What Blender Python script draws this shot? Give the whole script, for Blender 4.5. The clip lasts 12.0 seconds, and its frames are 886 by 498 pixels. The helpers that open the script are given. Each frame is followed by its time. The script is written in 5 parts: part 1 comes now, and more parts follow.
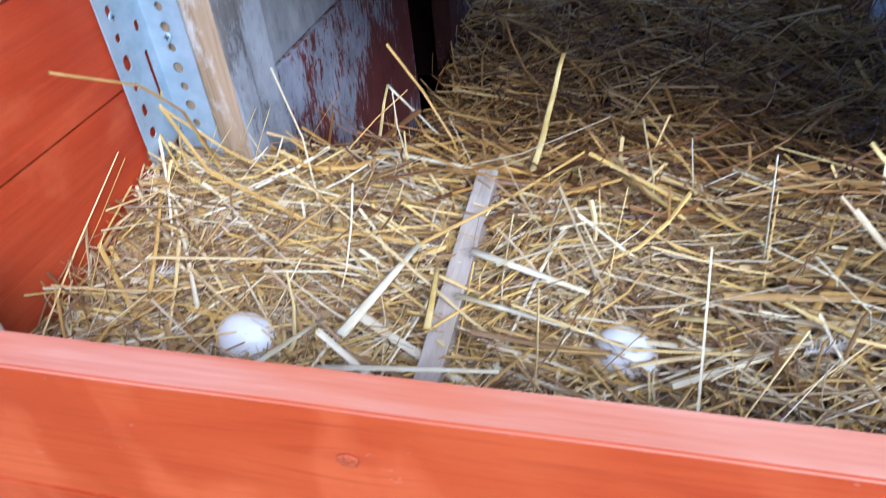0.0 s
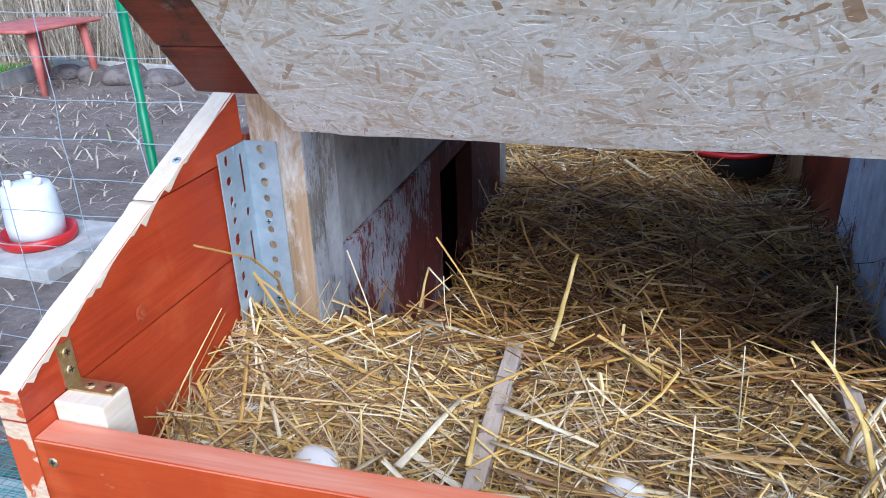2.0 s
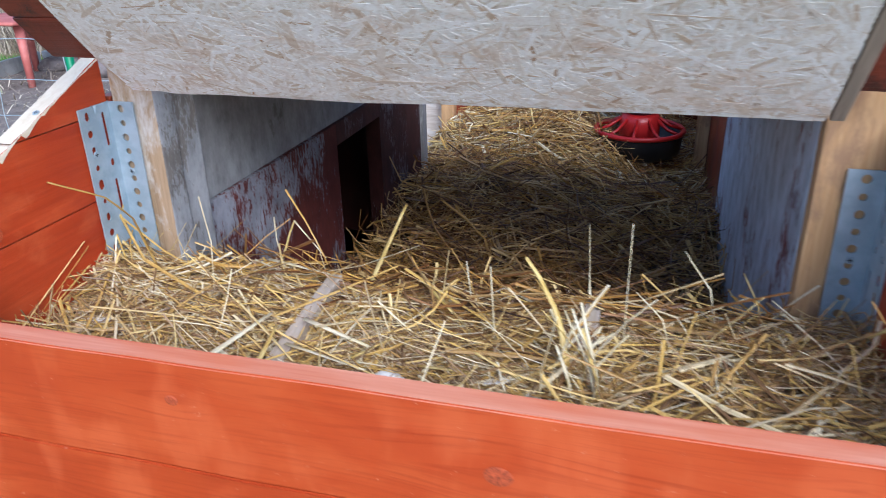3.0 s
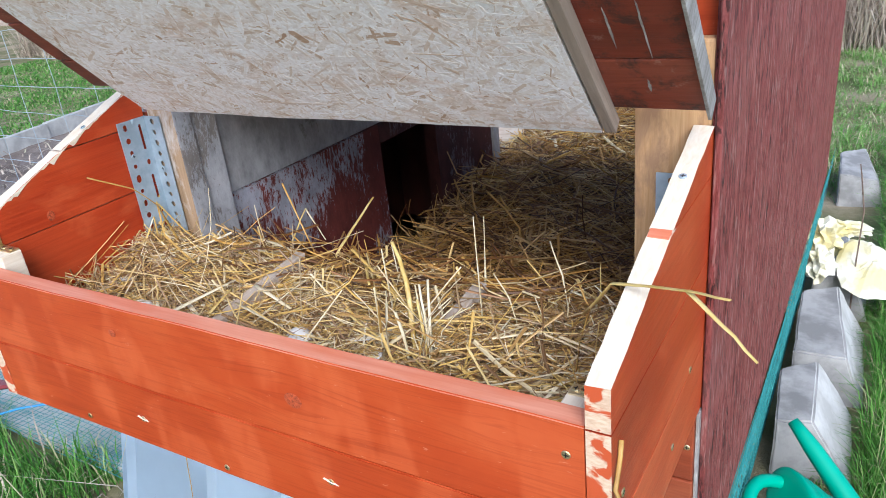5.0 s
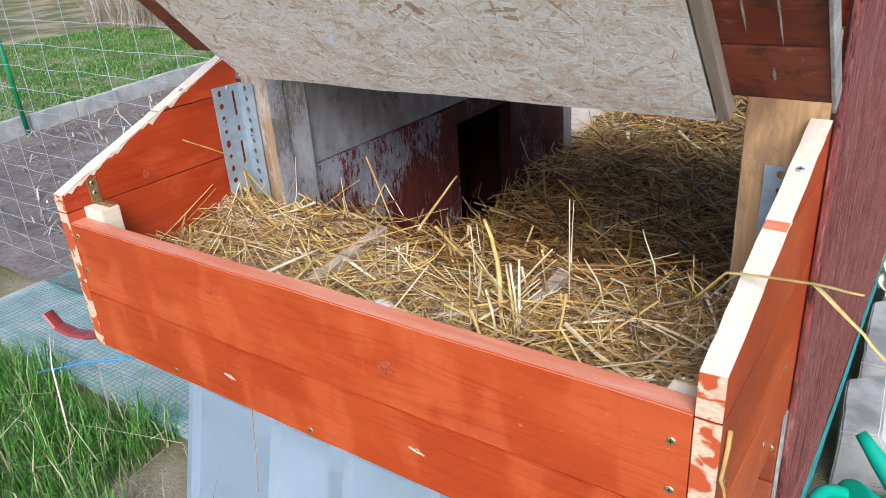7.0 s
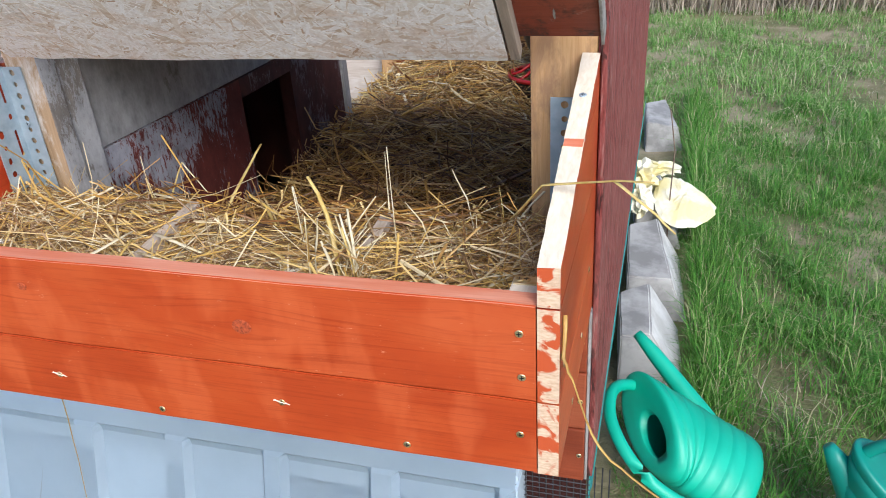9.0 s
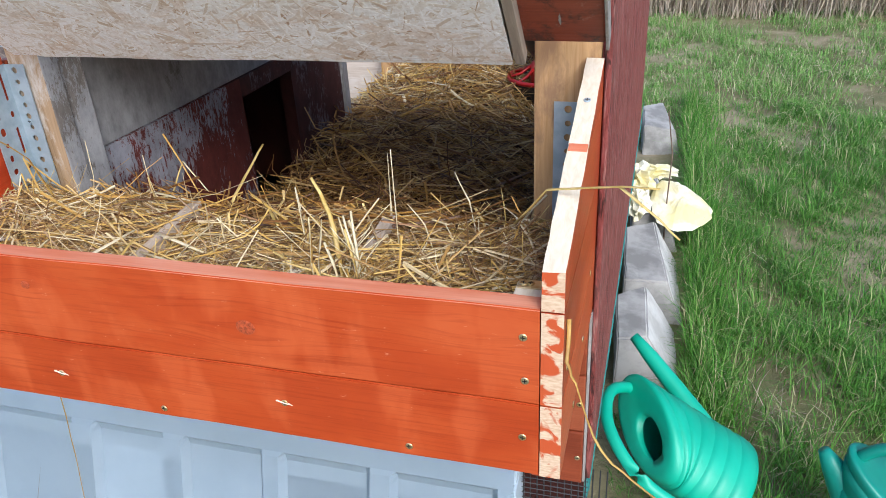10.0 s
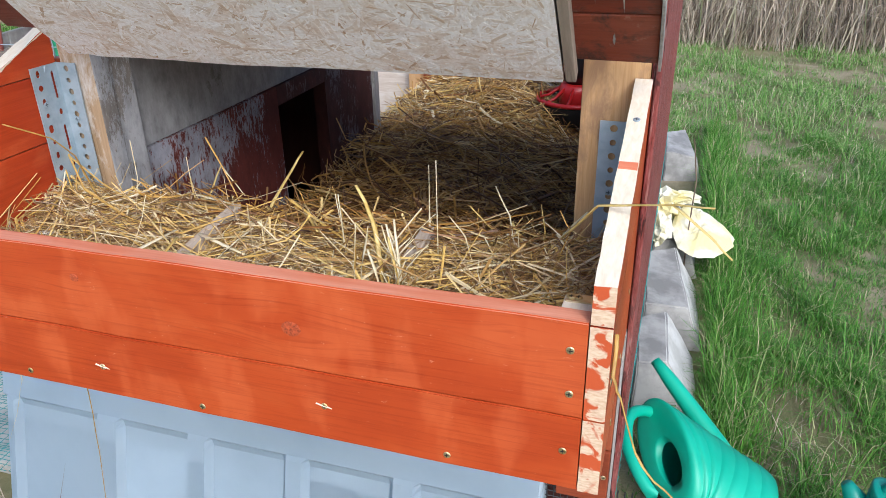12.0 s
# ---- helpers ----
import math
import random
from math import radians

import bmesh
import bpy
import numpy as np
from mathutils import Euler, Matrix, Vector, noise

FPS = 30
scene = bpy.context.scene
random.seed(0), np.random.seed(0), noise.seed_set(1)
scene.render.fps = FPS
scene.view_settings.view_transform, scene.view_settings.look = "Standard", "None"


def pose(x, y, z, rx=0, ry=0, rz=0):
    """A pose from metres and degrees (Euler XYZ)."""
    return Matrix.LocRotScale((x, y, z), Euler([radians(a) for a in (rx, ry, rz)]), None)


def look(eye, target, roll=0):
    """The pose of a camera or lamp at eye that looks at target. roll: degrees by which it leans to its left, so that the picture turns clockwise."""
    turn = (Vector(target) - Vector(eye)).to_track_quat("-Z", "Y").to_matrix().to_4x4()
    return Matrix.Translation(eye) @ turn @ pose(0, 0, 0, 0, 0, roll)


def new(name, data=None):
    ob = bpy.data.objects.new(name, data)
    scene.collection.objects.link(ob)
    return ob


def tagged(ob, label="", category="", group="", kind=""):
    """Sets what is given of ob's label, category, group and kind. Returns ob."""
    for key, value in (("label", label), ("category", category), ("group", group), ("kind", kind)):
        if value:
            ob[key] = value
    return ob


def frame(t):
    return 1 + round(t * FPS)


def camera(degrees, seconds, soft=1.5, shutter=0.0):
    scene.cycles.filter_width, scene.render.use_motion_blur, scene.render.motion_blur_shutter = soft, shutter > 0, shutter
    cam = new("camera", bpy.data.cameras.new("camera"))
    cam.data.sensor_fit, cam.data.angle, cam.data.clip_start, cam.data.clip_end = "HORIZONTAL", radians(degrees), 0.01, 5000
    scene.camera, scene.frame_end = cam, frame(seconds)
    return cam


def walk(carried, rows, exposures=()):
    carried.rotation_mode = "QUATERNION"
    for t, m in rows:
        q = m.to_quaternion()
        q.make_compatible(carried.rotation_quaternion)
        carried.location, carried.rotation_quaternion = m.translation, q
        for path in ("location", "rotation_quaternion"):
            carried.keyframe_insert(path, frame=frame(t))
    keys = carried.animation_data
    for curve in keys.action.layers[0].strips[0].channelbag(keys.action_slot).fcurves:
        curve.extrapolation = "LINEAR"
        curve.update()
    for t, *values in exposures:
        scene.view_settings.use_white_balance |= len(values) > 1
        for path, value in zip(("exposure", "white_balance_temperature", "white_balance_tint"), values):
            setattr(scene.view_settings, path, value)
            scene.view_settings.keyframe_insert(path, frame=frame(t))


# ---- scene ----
EXPOSURE = 0.86
cam = camera(61.7, 12.0, soft=0.65, shutter=0.3)
PATH = [
    (0, (-0.531, -0.226, 1.441), (-1.018, 1.29, 0.231), -6.8),
    (0.5, (-0.504, -0.22, 1.482), (-0.976, 1.435, 0.464), -6.3),
    (1, (-0.51, -0.291, 1.531), (-0.903, 1.483, 0.693), -3.6),
    (1.5, (-0.544, -0.345, 1.534), (-0.994, 1.429, 0.727), -2.3),
    (2, (-0.537, -0.381, 1.526), (-1.044, 1.376, 0.718), -1.9),
    (2.5, (-0.433, -0.423, 1.526), (-0.962, 1.325, 0.71), -2.1),
    (3, (-0.258, -0.492, 1.519), (-0.766, 1.263, 0.707), -1.4),
    (3.5, (-0.119, -0.546, 1.539), (-0.703, 1.179, 0.714), -2.7),
    (5.5, (0.226, -0.5, 1.575), (-0.814, 1.006, 0.768), -6.2),
    (6, (0.215, -0.506, 1.571), (-0.843, 0.984, 0.758), -5.5),
    (6.5, (0.18, -0.516, 1.569), (-0.917, 0.939, 0.744), -4.2),
    (8.5, (0.082, -0.655, 1.562), (-0.641, 0.98, 0.665), -4.2),
    (9, (0.109, -0.644, 1.559), (-0.431, 1.048, 0.639), -4.1),
    (9.5, (0.104, -0.642, 1.56), (-0.414, 1.055, 0.636), -3.8),
    (10, (0.099, -0.649, 1.565), (-0.427, 1.046, 0.644), -3.3),
    (10.5, (0.089, -0.656, 1.563), (-0.439, 1.044, 0.651), -2.6),
    (11, (0.073, -0.667, 1.563), (-0.467, 1.032, 0.655), -1.9),
    (11.5, (0.058, -0.679, 1.565), (-0.492, 1.026, 0.677), -1.3),
    (12, (0.059, -0.674, 1.562), (-0.497, 1.036, 0.685), -1.1),
]
walk(cam, [(t, look(eye, target, roll)) for t, eye, target, roll in PATH], exposures=[(0.0, EXPOSURE + 0.24, 4800, 10), (0.5, EXPOSURE + 0.14, 5000, 10), (1.0, EXPOSURE - 0.06, 5050, 10), (2.5, EXPOSURE - 0.03, 5300, 10), (3.5, EXPOSURE - 0.05, 5400, 10), (5.5, EXPOSURE - 0.03, 5800, 10), (8.5, EXPOSURE - 0.1, 6000, 10), (12.0, EXPOSURE - 0.12, 6000, 10)])

# ---------------------------------------------------------------- light
world = bpy.data.worlds.new("overcast_sky")
scene.world = world
world.use_nodes = True
wn = world.node_tree.nodes
sky = wn.new("ShaderNodeTexSky")
sky.sky_type, sky.sun_disc = "NISHITA", False
sky.sun_elevation, sky.sun_rotation = radians(37), radians(146)
sky.air_density, sky.dust_density = 1.0, 1.5
world.node_tree.links.new(sky.outputs["Color"], wn["Background"].inputs["Color"])
wn["Background"].inputs["Strength"].default_value = 0.128
sun_data = bpy.data.lights.new("sun", "SUN")
sun_data.energy, sun_data.angle, sun_data.color = 2.1, radians(36), (1.0, 0.96, 0.91)
sun = new("sun", sun_data)
sun.matrix_world = look((4.6, -6.8, 6.2), (0, 0, 0))


# ---------------------------------------------------------------- materials
def material(name, rough=0.6, metal=0.0, spec=0.5):
    m = bpy.data.materials.new(name)
    m.use_nodes = True
    b = m.node_tree.nodes["Principled BSDF"]
    b.inputs["Roughness"].default_value = rough
    b.inputs["Metallic"].default_value = metal
    b.inputs["Specular IOR Level"].default_value = spec
    return m, m.node_tree.nodes, m.node_tree.links, b


def coords(n, l, scale=(1, 1, 1), rot=(0, 0, 0), shift=True):
    """Object coordinates stretched by scale, moved at random from object to object."""
    tc, mp = n.new("ShaderNodeTexCoord"), n.new("ShaderNodeMapping")
    mp.inputs["Scale"].default_value = scale
    mp.inputs["Rotation"].default_value = [radians(a) for a in rot]
    l.new(tc.outputs["Object"], mp.inputs["Vector"])
    if shift:
        info, mul = n.new("ShaderNodeObjectInfo"), n.new("ShaderNodeMath")
        mul.operation = "MULTIPLY"
        mul.inputs[1].default_value = 37.0
        l.new(info.outputs["Random"], mul.inputs[0])
        l.new(mul.outputs[0], mp.inputs["Location"])
    return mp.outputs["Vector"]


def noise_tex(n, l, vec, scale, detail=4.0, rough=0.55, distort=0.0):
    t = n.new("ShaderNodeTexNoise")
    t.inputs["Scale"].default_value, t.inputs["Detail"].default_value = scale, detail
    t.inputs["Roughness"].default_value, t.inputs["Distortion"].default_value = rough, distort
    l.new(vec, t.inputs["Vector"])
    return t.outputs["Fac"]


def ramp(n, l, fac, stops):
    r = n.new("ShaderNodeValToRGB")
    e = r.color_ramp.elements
    while len(e) < len(stops):
        e.new(0.5)
    for k, (pos, col) in zip(e, stops):
        k.position = pos
        k.color = (*col, 1) if len(col) == 3 else col
    l.new(fac, r.inputs["Fac"])
    return r.outputs["Color"]


def mix(n, l, fac, a, b, mode="MIX"):
    x = n.new("ShaderNodeMix")
    x.data_type, x.blend_type = "RGBA", mode
    for sock, v in ((x.inputs[0], fac), (x.inputs[6], a), (x.inputs[7], b)):
        if isinstance(v, (int, float)):
            sock.default_value = v
        elif isinstance(v, tuple):
            sock.default_value = (*v, 1)
        else:
            l.new(v, sock)
    return x.outputs[2]


def bump(n, l, b, height, strength=0.3, dist=0.002):
    k = n.new("ShaderNodeBump")
    k.inputs["Strength"].default_value, k.inputs["Distance"].default_value = strength, dist
    l.new(height, k.inputs["Height"])
    l.new(k.outputs["Normal"], b.inputs["Normal"])


BW = lambda a, b: [(a, (0, 0, 0)), (b, (1, 1, 1))]


def stained_wood(name, deep, mid, pale, axis=0, rough=0.5, wear=0.5, mould=0.0):
    """Stained softwood: streaky grain along one axis, cloudy uneven coats, rubbed pale patches."""
    m, n, l, b = material(name, rough)
    st = [30, 30, 30]
    st[axis] = 1.6
    v = coords(n, l, st)
    grain = noise_tex(n, l, v, 4.0, 6, 0.65, 0.6)
    wide = [6, 6, 6]
    wide[axis] = 2.2
    cloud = noise_tex(n, l, coords(n, l, wide), 1.0, 3, 0.5, 0.3)
    c = ramp(n, l, cloud, [(0.36, deep), (0.5, mid), (0.66, pale)])
    lines = [90, 90, 90]
    lines[axis] = 1.2
    ring = ramp(n, l, noise_tex(n, l, coords(n, l, lines), 2.0, 5, 0.6, 1.5), BW(0.35, 0.68))
    c = mix(n, l, ramp(n, l, grain, BW(0.3, 0.75)), mix(n, l, 1.0, c, (0.76, 0.64, 0.56), "MULTIPLY"), c)
    c = mix(n, l, mix(n, l, 0.28, (0, 0, 0), ring), c, mix(n, l, 1.0, c, (0.62, 0.48, 0.42), "MULTIPLY"))
    rub = [9, 9, 9]
    rub[axis] = 5
    patch = ramp(n, l, noise_tex(n, l, coords(n, l, rub), 1.7, 5, 0.6, 0.2), BW(0.55, 0.72))
    c = mix(n, l, mix(n, l, wear, (0, 0, 0), patch), c, pale)
    if mould:
        spots = noise_tex(n, l, coords(n, l, (1, 1, 1)), 16, 8, 0.75, 0.4)
        c = mix(n, l, mix(n, l, mould, (0, 0, 0), ramp(n, l, spots, BW(0.5, 0.62))), c, (0.03, 0.02, 0.018))
        c = mix(n, l, mix(n, l, mould * 0.5, (0, 0, 0), ramp(n, l, noise_tex(n, l, coords(n, l, (1, 1, 1)), 30, 8, 0.75), BW(0.6, 0.68))), c, (0.4, 0.26, 0.2))
    l.new(c, b.inputs["Base Color"])
    bump(n, l, b, mix(n, l, 0.5, grain, ring), 0.35, 0.0014)
    b.inputs["Coat Weight"].default_value, b.inputs["Coat Roughness"].default_value = 0.1, 0.3
    b.inputs["Specular IOR Level"].default_value = 0.35
    l.new(ramp(n, l, cloud, [(0.3, (rough - 0.1,) * 3), (0.7, (rough + 0.15,) * 3)]), b.inputs["Roughness"])
    return m




def knotted_stain():
    """Orange glaze on knotty pine: fine growth lines bending round the knot, upright brush laps, cloudy coats."""
    m, n, l, b = material("orange_stain", 0.42, 0, 0.4)
    tc, sep = n.new("ShaderNodeTexCoord"), n.new("ShaderNodeSeparateXYZ")
    l.new(tc.outputs["Object"], sep.inputs[0])

    def calc(op, p, q=0.0):
        k = n.new("ShaderNodeMath")
        k.operation = op
        for sock, v in zip(k.inputs, (p, q)):
            if isinstance(v, (int, float)):
                sock.default_value = v
            else:
                l.new(v, sock)
        return k.outputs[0]
    warped = sep.outputs["Z"]
    for kx, kz, reach in ((0.144, 0.163, 0.035), (-0.172, 0.188, 0.02), (0.42, 0.2, 0.022), (-0.36, 0.03, 0.025)):
        dx, dz = calc("SUBTRACT", sep.outputs["X"], kx), calc("SUBTRACT", sep.outputs["Z"], kz)
        d = calc("ADD", calc("POWER", calc("DIVIDE", calc("ABSOLUTE", dx), reach * 2.4), 2.0), calc("POWER", calc("DIVIDE", calc("ABSOLUTE", dz), reach), 2.0))
        warped = calc("SUBTRACT", warped, calc("MULTIPLY", calc("MULTIPLY", dz, 0.8), calc("POWER", 2.718, calc("MULTIPLY", d, -1.0))))
    com = n.new("ShaderNodeCombineXYZ")
    l.new(calc("MULTIPLY", sep.outputs["X"], 2.2), com.inputs[0])
    l.new(sep.outputs["Y"], com.inputs[1])
    l.new(calc("MULTIPLY", warped, 60.0), com.inputs[2])
    ring = noise_tex(n, l, com.outputs[0], 4.2, 3, 0.6, 0.5)
    broad = noise_tex(n, l, com.outputs[0], 1.1, 4, 0.6, 0.3)
    cloud = noise_tex(n, l, coords(n, l, (4.5, 4.5, 9.0)), 1.6, 4, 0.55, 0.4)
    lap = noise_tex(n, l, coords(n, l, (12, 12, 4.5)), 1.3, 3, 0.5, 0.15)
    c = ramp(n, l, cloud, [(0.34, (0.395, 0.05, 0.01)), (0.5, (0.435, 0.06, 0.012)), (0.66, (0.475, 0.078, 0.018))])
    c = mix(n, l, mix(n, l, 0.32, (0, 0, 0), ramp(n, l, lap, BW(0.53, 0.62))), c, (0.62, 0.135, 0.042))
    c = mix(n, l, mix(n, l, 0.3, (0, 0, 0), ramp(n, l, broad, BW(0.5, 0.66))), c, mix(n, l, 1.0, c, (0.75, 0.6, 0.5), "MULTIPLY"))
    c = mix(n, l, mix(n, l, 0.42, (0, 0, 0), ramp(n, l, ring, BW(0.5, 0.66))), c, mix(n, l, 1.0, c, (0.62, 0.42, 0.36), "MULTIPLY"))
    scuff = ramp(n, l, noise_tex(n, l, coords(n, l, (30, 30, 90)), 2.0, 5, 0.7, 0.5), BW(0.66, 0.72))
    c = mix(n, l, mix(n, l, 0.5, (0, 0, 0), scuff), c, (0.66, 0.3, 0.2))
    l.new(c, b.inputs["Base Color"])
    bump(n, l, b, mix(n, l, 0.5, ring, broad), 0.3, 0.0012)
    l.new(ramp(n, l, lap, [(0.3, (0.42,) * 3), (0.7, (0.5,) * 3)]), b.inputs["Roughness"])
    return m


ORANGE = knotted_stain()
ORANGE_SIDE = stained_wood("orange_stain_side", (0.4, 0.04, 0.01), (0.52, 0.068, 0.016), (0.62, 0.13, 0.042), 1, 0.42, 0.6)
LID_RED = stained_wood("lid_red_stain", (0.1, 0.025, 0.016), (0.22, 0.045, 0.024), (0.29, 0.08, 0.045), 0, 0.6, 0.3, 0.8)
BROWN_RED = stained_wood("brown_red_stain", (0.2, 0.04, 0.018), (0.3, 0.065, 0.026), (0.36, 0.1, 0.045), 0, 0.5, 0.3)


def raw_wood(name, a, b_, axis=1, grey=None, rough=0.75):
    m, n, l, b = material(name, rough, 0, 0.3)
    st = [45, 45, 45]
    st[axis] = 2.0
    grain = noise_tex(n, l, coords(n, l, st), 3.0, 6, 0.65, 0.8)
    c = ramp(n, l, grain, [(0.3, a), (0.65, b_)])
    st2 = [11, 11, 11]
    st2[axis] = 4
    blot = noise_tex(n, l, coords(n, l, st2), 1.8, 6, 0.7, 0.5)
    if grey:
        c = mix(n, l, ramp(n, l, blot, BW(0.49, 0.62)), c, grey)
    else:
        c = mix(n, l, mix(n, l, 0.3, (0, 0, 0), blot), c, mix(n, l, 1.0, c, (0.6, 0.5, 0.4), "MULTIPLY"))
    l.new(c, b.inputs["Base Color"])
    bump(n, l, b, grain, 0.4, 0.0015)
    return m


CUT_WOOD = raw_wood("fresh_sawn_pine", (0.72, 0.61, 0.46), (0.83, 0.75, 0.62), 1)
POST_WOOD = raw_wood("old_pine_post", (0.42, 0.23, 0.1), (0.6, 0.38, 0.19), 2, (0.34, 0.2, 0.11))
STILE_WOOD = raw_wood("limed_pine_post", (0.24, 0.16, 0.09), (0.44, 0.31, 0.19), 2, (0.56, 0.52, 0.47))
BATTEN_WOOD = raw_wood("brown_grey_batten", (0.2, 0.16, 0.13), (0.36, 0.3, 0.25), 1, (0.28, 0.23, 0.19))
GREY_WOOD = raw_wood("limewashed_board", (0.2, 0.185, 0.17), (0.34, 0.325, 0.31), 2, (0.46, 0.45, 0.44))
BAY_BOARD = raw_wood("limed_bay_board", (0.46, 0.38, 0.31), (0.64, 0.58, 0.52), 0, (0.66, 0.62, 0.58))
DIVIDER_WOOD = raw_wood("grey_pine_slat", (0.36, 0.29, 0.22), (0.55, 0.46, 0.37), 1, (0.46, 0.41, 0.37))


def end_grain():
    """Sawn board end, pale wood with torn rests of orange stain."""
    m, n, l, b = material("board_end", 0.7, 0, 0.3)
    ring = noise_tex(n, l, coords(n, l, (60, 60, 200)), 2.0, 4)
    c = ramp(n, l, ring, [(0.3, (0.55, 0.36, 0.24)), (0.7, (0.75, 0.58, 0.42))])
    tear = ramp(n, l, noise_tex(n, l, coords(n, l, (14, 14, 14)), 2.2, 4, 0.5, 0.8), BW(0.5, 0.54))
    l.new(mix(n, l, tear, c, (0.5, 0.085, 0.025)), b.inputs["Base Color"])
    bump(n, l, b, ring, 0.4, 0.001)
    return m


BOARD_END = end_grain()


def top_edge():
    """Stained upper edge, its pale pink a painted-in sheen of the sky."""
    m, n, l, b = material("stained_edge_sheen", 0.45)
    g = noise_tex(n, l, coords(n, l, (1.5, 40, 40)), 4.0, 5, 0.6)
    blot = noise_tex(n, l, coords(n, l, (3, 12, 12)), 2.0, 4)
    # Pinks stand for sky reflected on the orange stain.
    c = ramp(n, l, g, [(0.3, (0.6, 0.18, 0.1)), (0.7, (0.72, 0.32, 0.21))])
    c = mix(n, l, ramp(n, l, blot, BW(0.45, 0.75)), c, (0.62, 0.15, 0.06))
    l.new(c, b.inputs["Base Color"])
    bump(n, l, b, g, 0.2, 0.001)
    return m


TOP_EDGE = top_edge()


def rough_red():
    """Rough-sawn, red-painted boarding with deep upright grain."""
    m, n, l, b = material("rough_red_paint", 0.7, 0, 0.35)
    v = coords(n, l, (40, 24, 6.5))
    g = noise_tex(n, l, v, 2.4, 9, 0.75, 0.9)
    fine = noise_tex(n, l, coords(n, l, (150, 95, 16)), 2.5, 5, 0.7)
    c = ramp(n, l, g, [(0.36, (0.05, 0.012, 0.011)), (0.44, (0.23, 0.045, 0.038)), (0.6, (0.4, 0.11, 0.1))])
    crack = ramp(n, l, noise_tex(n, l, coords(n, l, (60, 50, 9)), 1.6, 6, 0.75, 0.8), BW(0.4, 0.45))
    c = mix(n, l, crack, (0.045, 0.011, 0.01), c)
    dust = ramp(n, l, noise_tex(n, l, coords(n, l, (4, 4, 2.5)), 2.0, 5), BW(0.45, 0.8))
    c = mix(n, l, mix(n, l, 0.5, (0, 0, 0), dust), c, (0.42, 0.17, 0.15))
    scuff = ramp(n, l, noise_tex(n, l, coords(n, l, (90, 40, 9)), 2.0, 3), BW(0.58, 0.64))
    c = mix(n, l, mix(n, l, 0.6, (0, 0, 0), scuff), c, (0.5, 0.28, 0.25))
    l.new(c, b.inputs["Base Color"])
    bump(n, l, b, mix(n, l, 0.35, g, fine), 1.0, 0.014)
    return m


ROUGH_RED = rough_red()


def knot_mat():
    m, n, l, b = material("pine_knot", 0.5)
    c = noise_tex(n, l, coords(n, l, (300, 300, 300)), 1.2, 4, 0.6, 1.0)
    l.new(ramp(n, l, c, [(0.35, (0.2, 0.035, 0.014)), (0.6, (0.5, 0.09, 0.03))]), b.inputs["Base Color"])
    return m


KNOT = knot_mat()


def peeling(name, top, under, bare, fine=1.0):
    """Old lime paint over red paint: large worn areas, broken into small upright flakes."""
    m, n, l, b = material(name, 0.7, 0, 0.3)
    big = noise_tex(n, l, coords(n, l, (5.5, 5.5, 4.0), shift=False), 1.4, 3, 0.5, 0.3)
    flake = noise_tex(n, l, coords(n, l, (75 * fine, 75 * fine, 24 * fine), shift=False), 1.5, 6, 0.72, 0.5)
    speck = noise_tex(n, l, coords(n, l, (210, 210, 110), shift=False), 1.5, 4, 0.7)
    add = n.new("ShaderNodeMath")
    add.operation = "MULTIPLY_ADD"
    add.inputs[1].default_value = 0.8
    l.new(big, add.inputs[0])
    l.new(mix(n, l, 0.22, flake, speck), add.inputs[2])
    half = n.new("ShaderNodeMath")
    half.operation = "MULTIPLY"
    half.inputs[1].default_value = 0.5
    l.new(add.outputs[0], half.inputs[0])
    mask = ramp(n, l, half.outputs[0], BW(bare / 2 - 0.014, bare / 2 + 0.014))
    dirt = noise_tex(n, l, coords(n, l, (14, 14, 8)), 2.0, 6, 0.7)
    old = ramp(n, l, dirt, [(0.3, tuple(k * 0.45 for k in under)), (0.7, under)])
    lime = ramp(n, l, dirt, [(0.28, tuple(k * 0.5 for k in top)), (0.62, top)])
    l.new(mix(n, l, mask, old, lime), b.inputs["Base Color"])
    bump(n, l, b, mask, 0.6, 0.0012)
    return m


PEEL_RED = peeling("peeling_lime_on_red", (0.33, 0.33, 0.37), (0.16, 0.036, 0.028), 0.94)
PEEL_GREY = peeling("lime_over_red_panel", (0.62, 0.66, 0.74), (0.26, 0.07, 0.06), 0.78)
# Same flaking paint as PEEL_RED at about half the brightness.
PEEL_DARK = peeling("darker_lime_on_red", (0.18, 0.14, 0.14), (0.085, 0.026, 0.022), 0.98)
WHITE_PANEL = peeling("dusty_white_panel", (0.33, 0.325, 0.33), (0.25, 0.24, 0.23), 0.74, 0.5)
JAMB_WOOD = peeling("limed_jamb", (0.42, 0.42, 0.43), (0.29, 0.26, 0.235), 0.84, 1.6)
# Maroon taken almost to black: the pop hole's shade is in the colour.
DARK_BOARD = stained_wood("shade_dark_maroon", (0.03, 0.01, 0.009), (0.06, 0.015, 0.012), (0.09, 0.022, 0.017), 2, 0.65, 0.2)


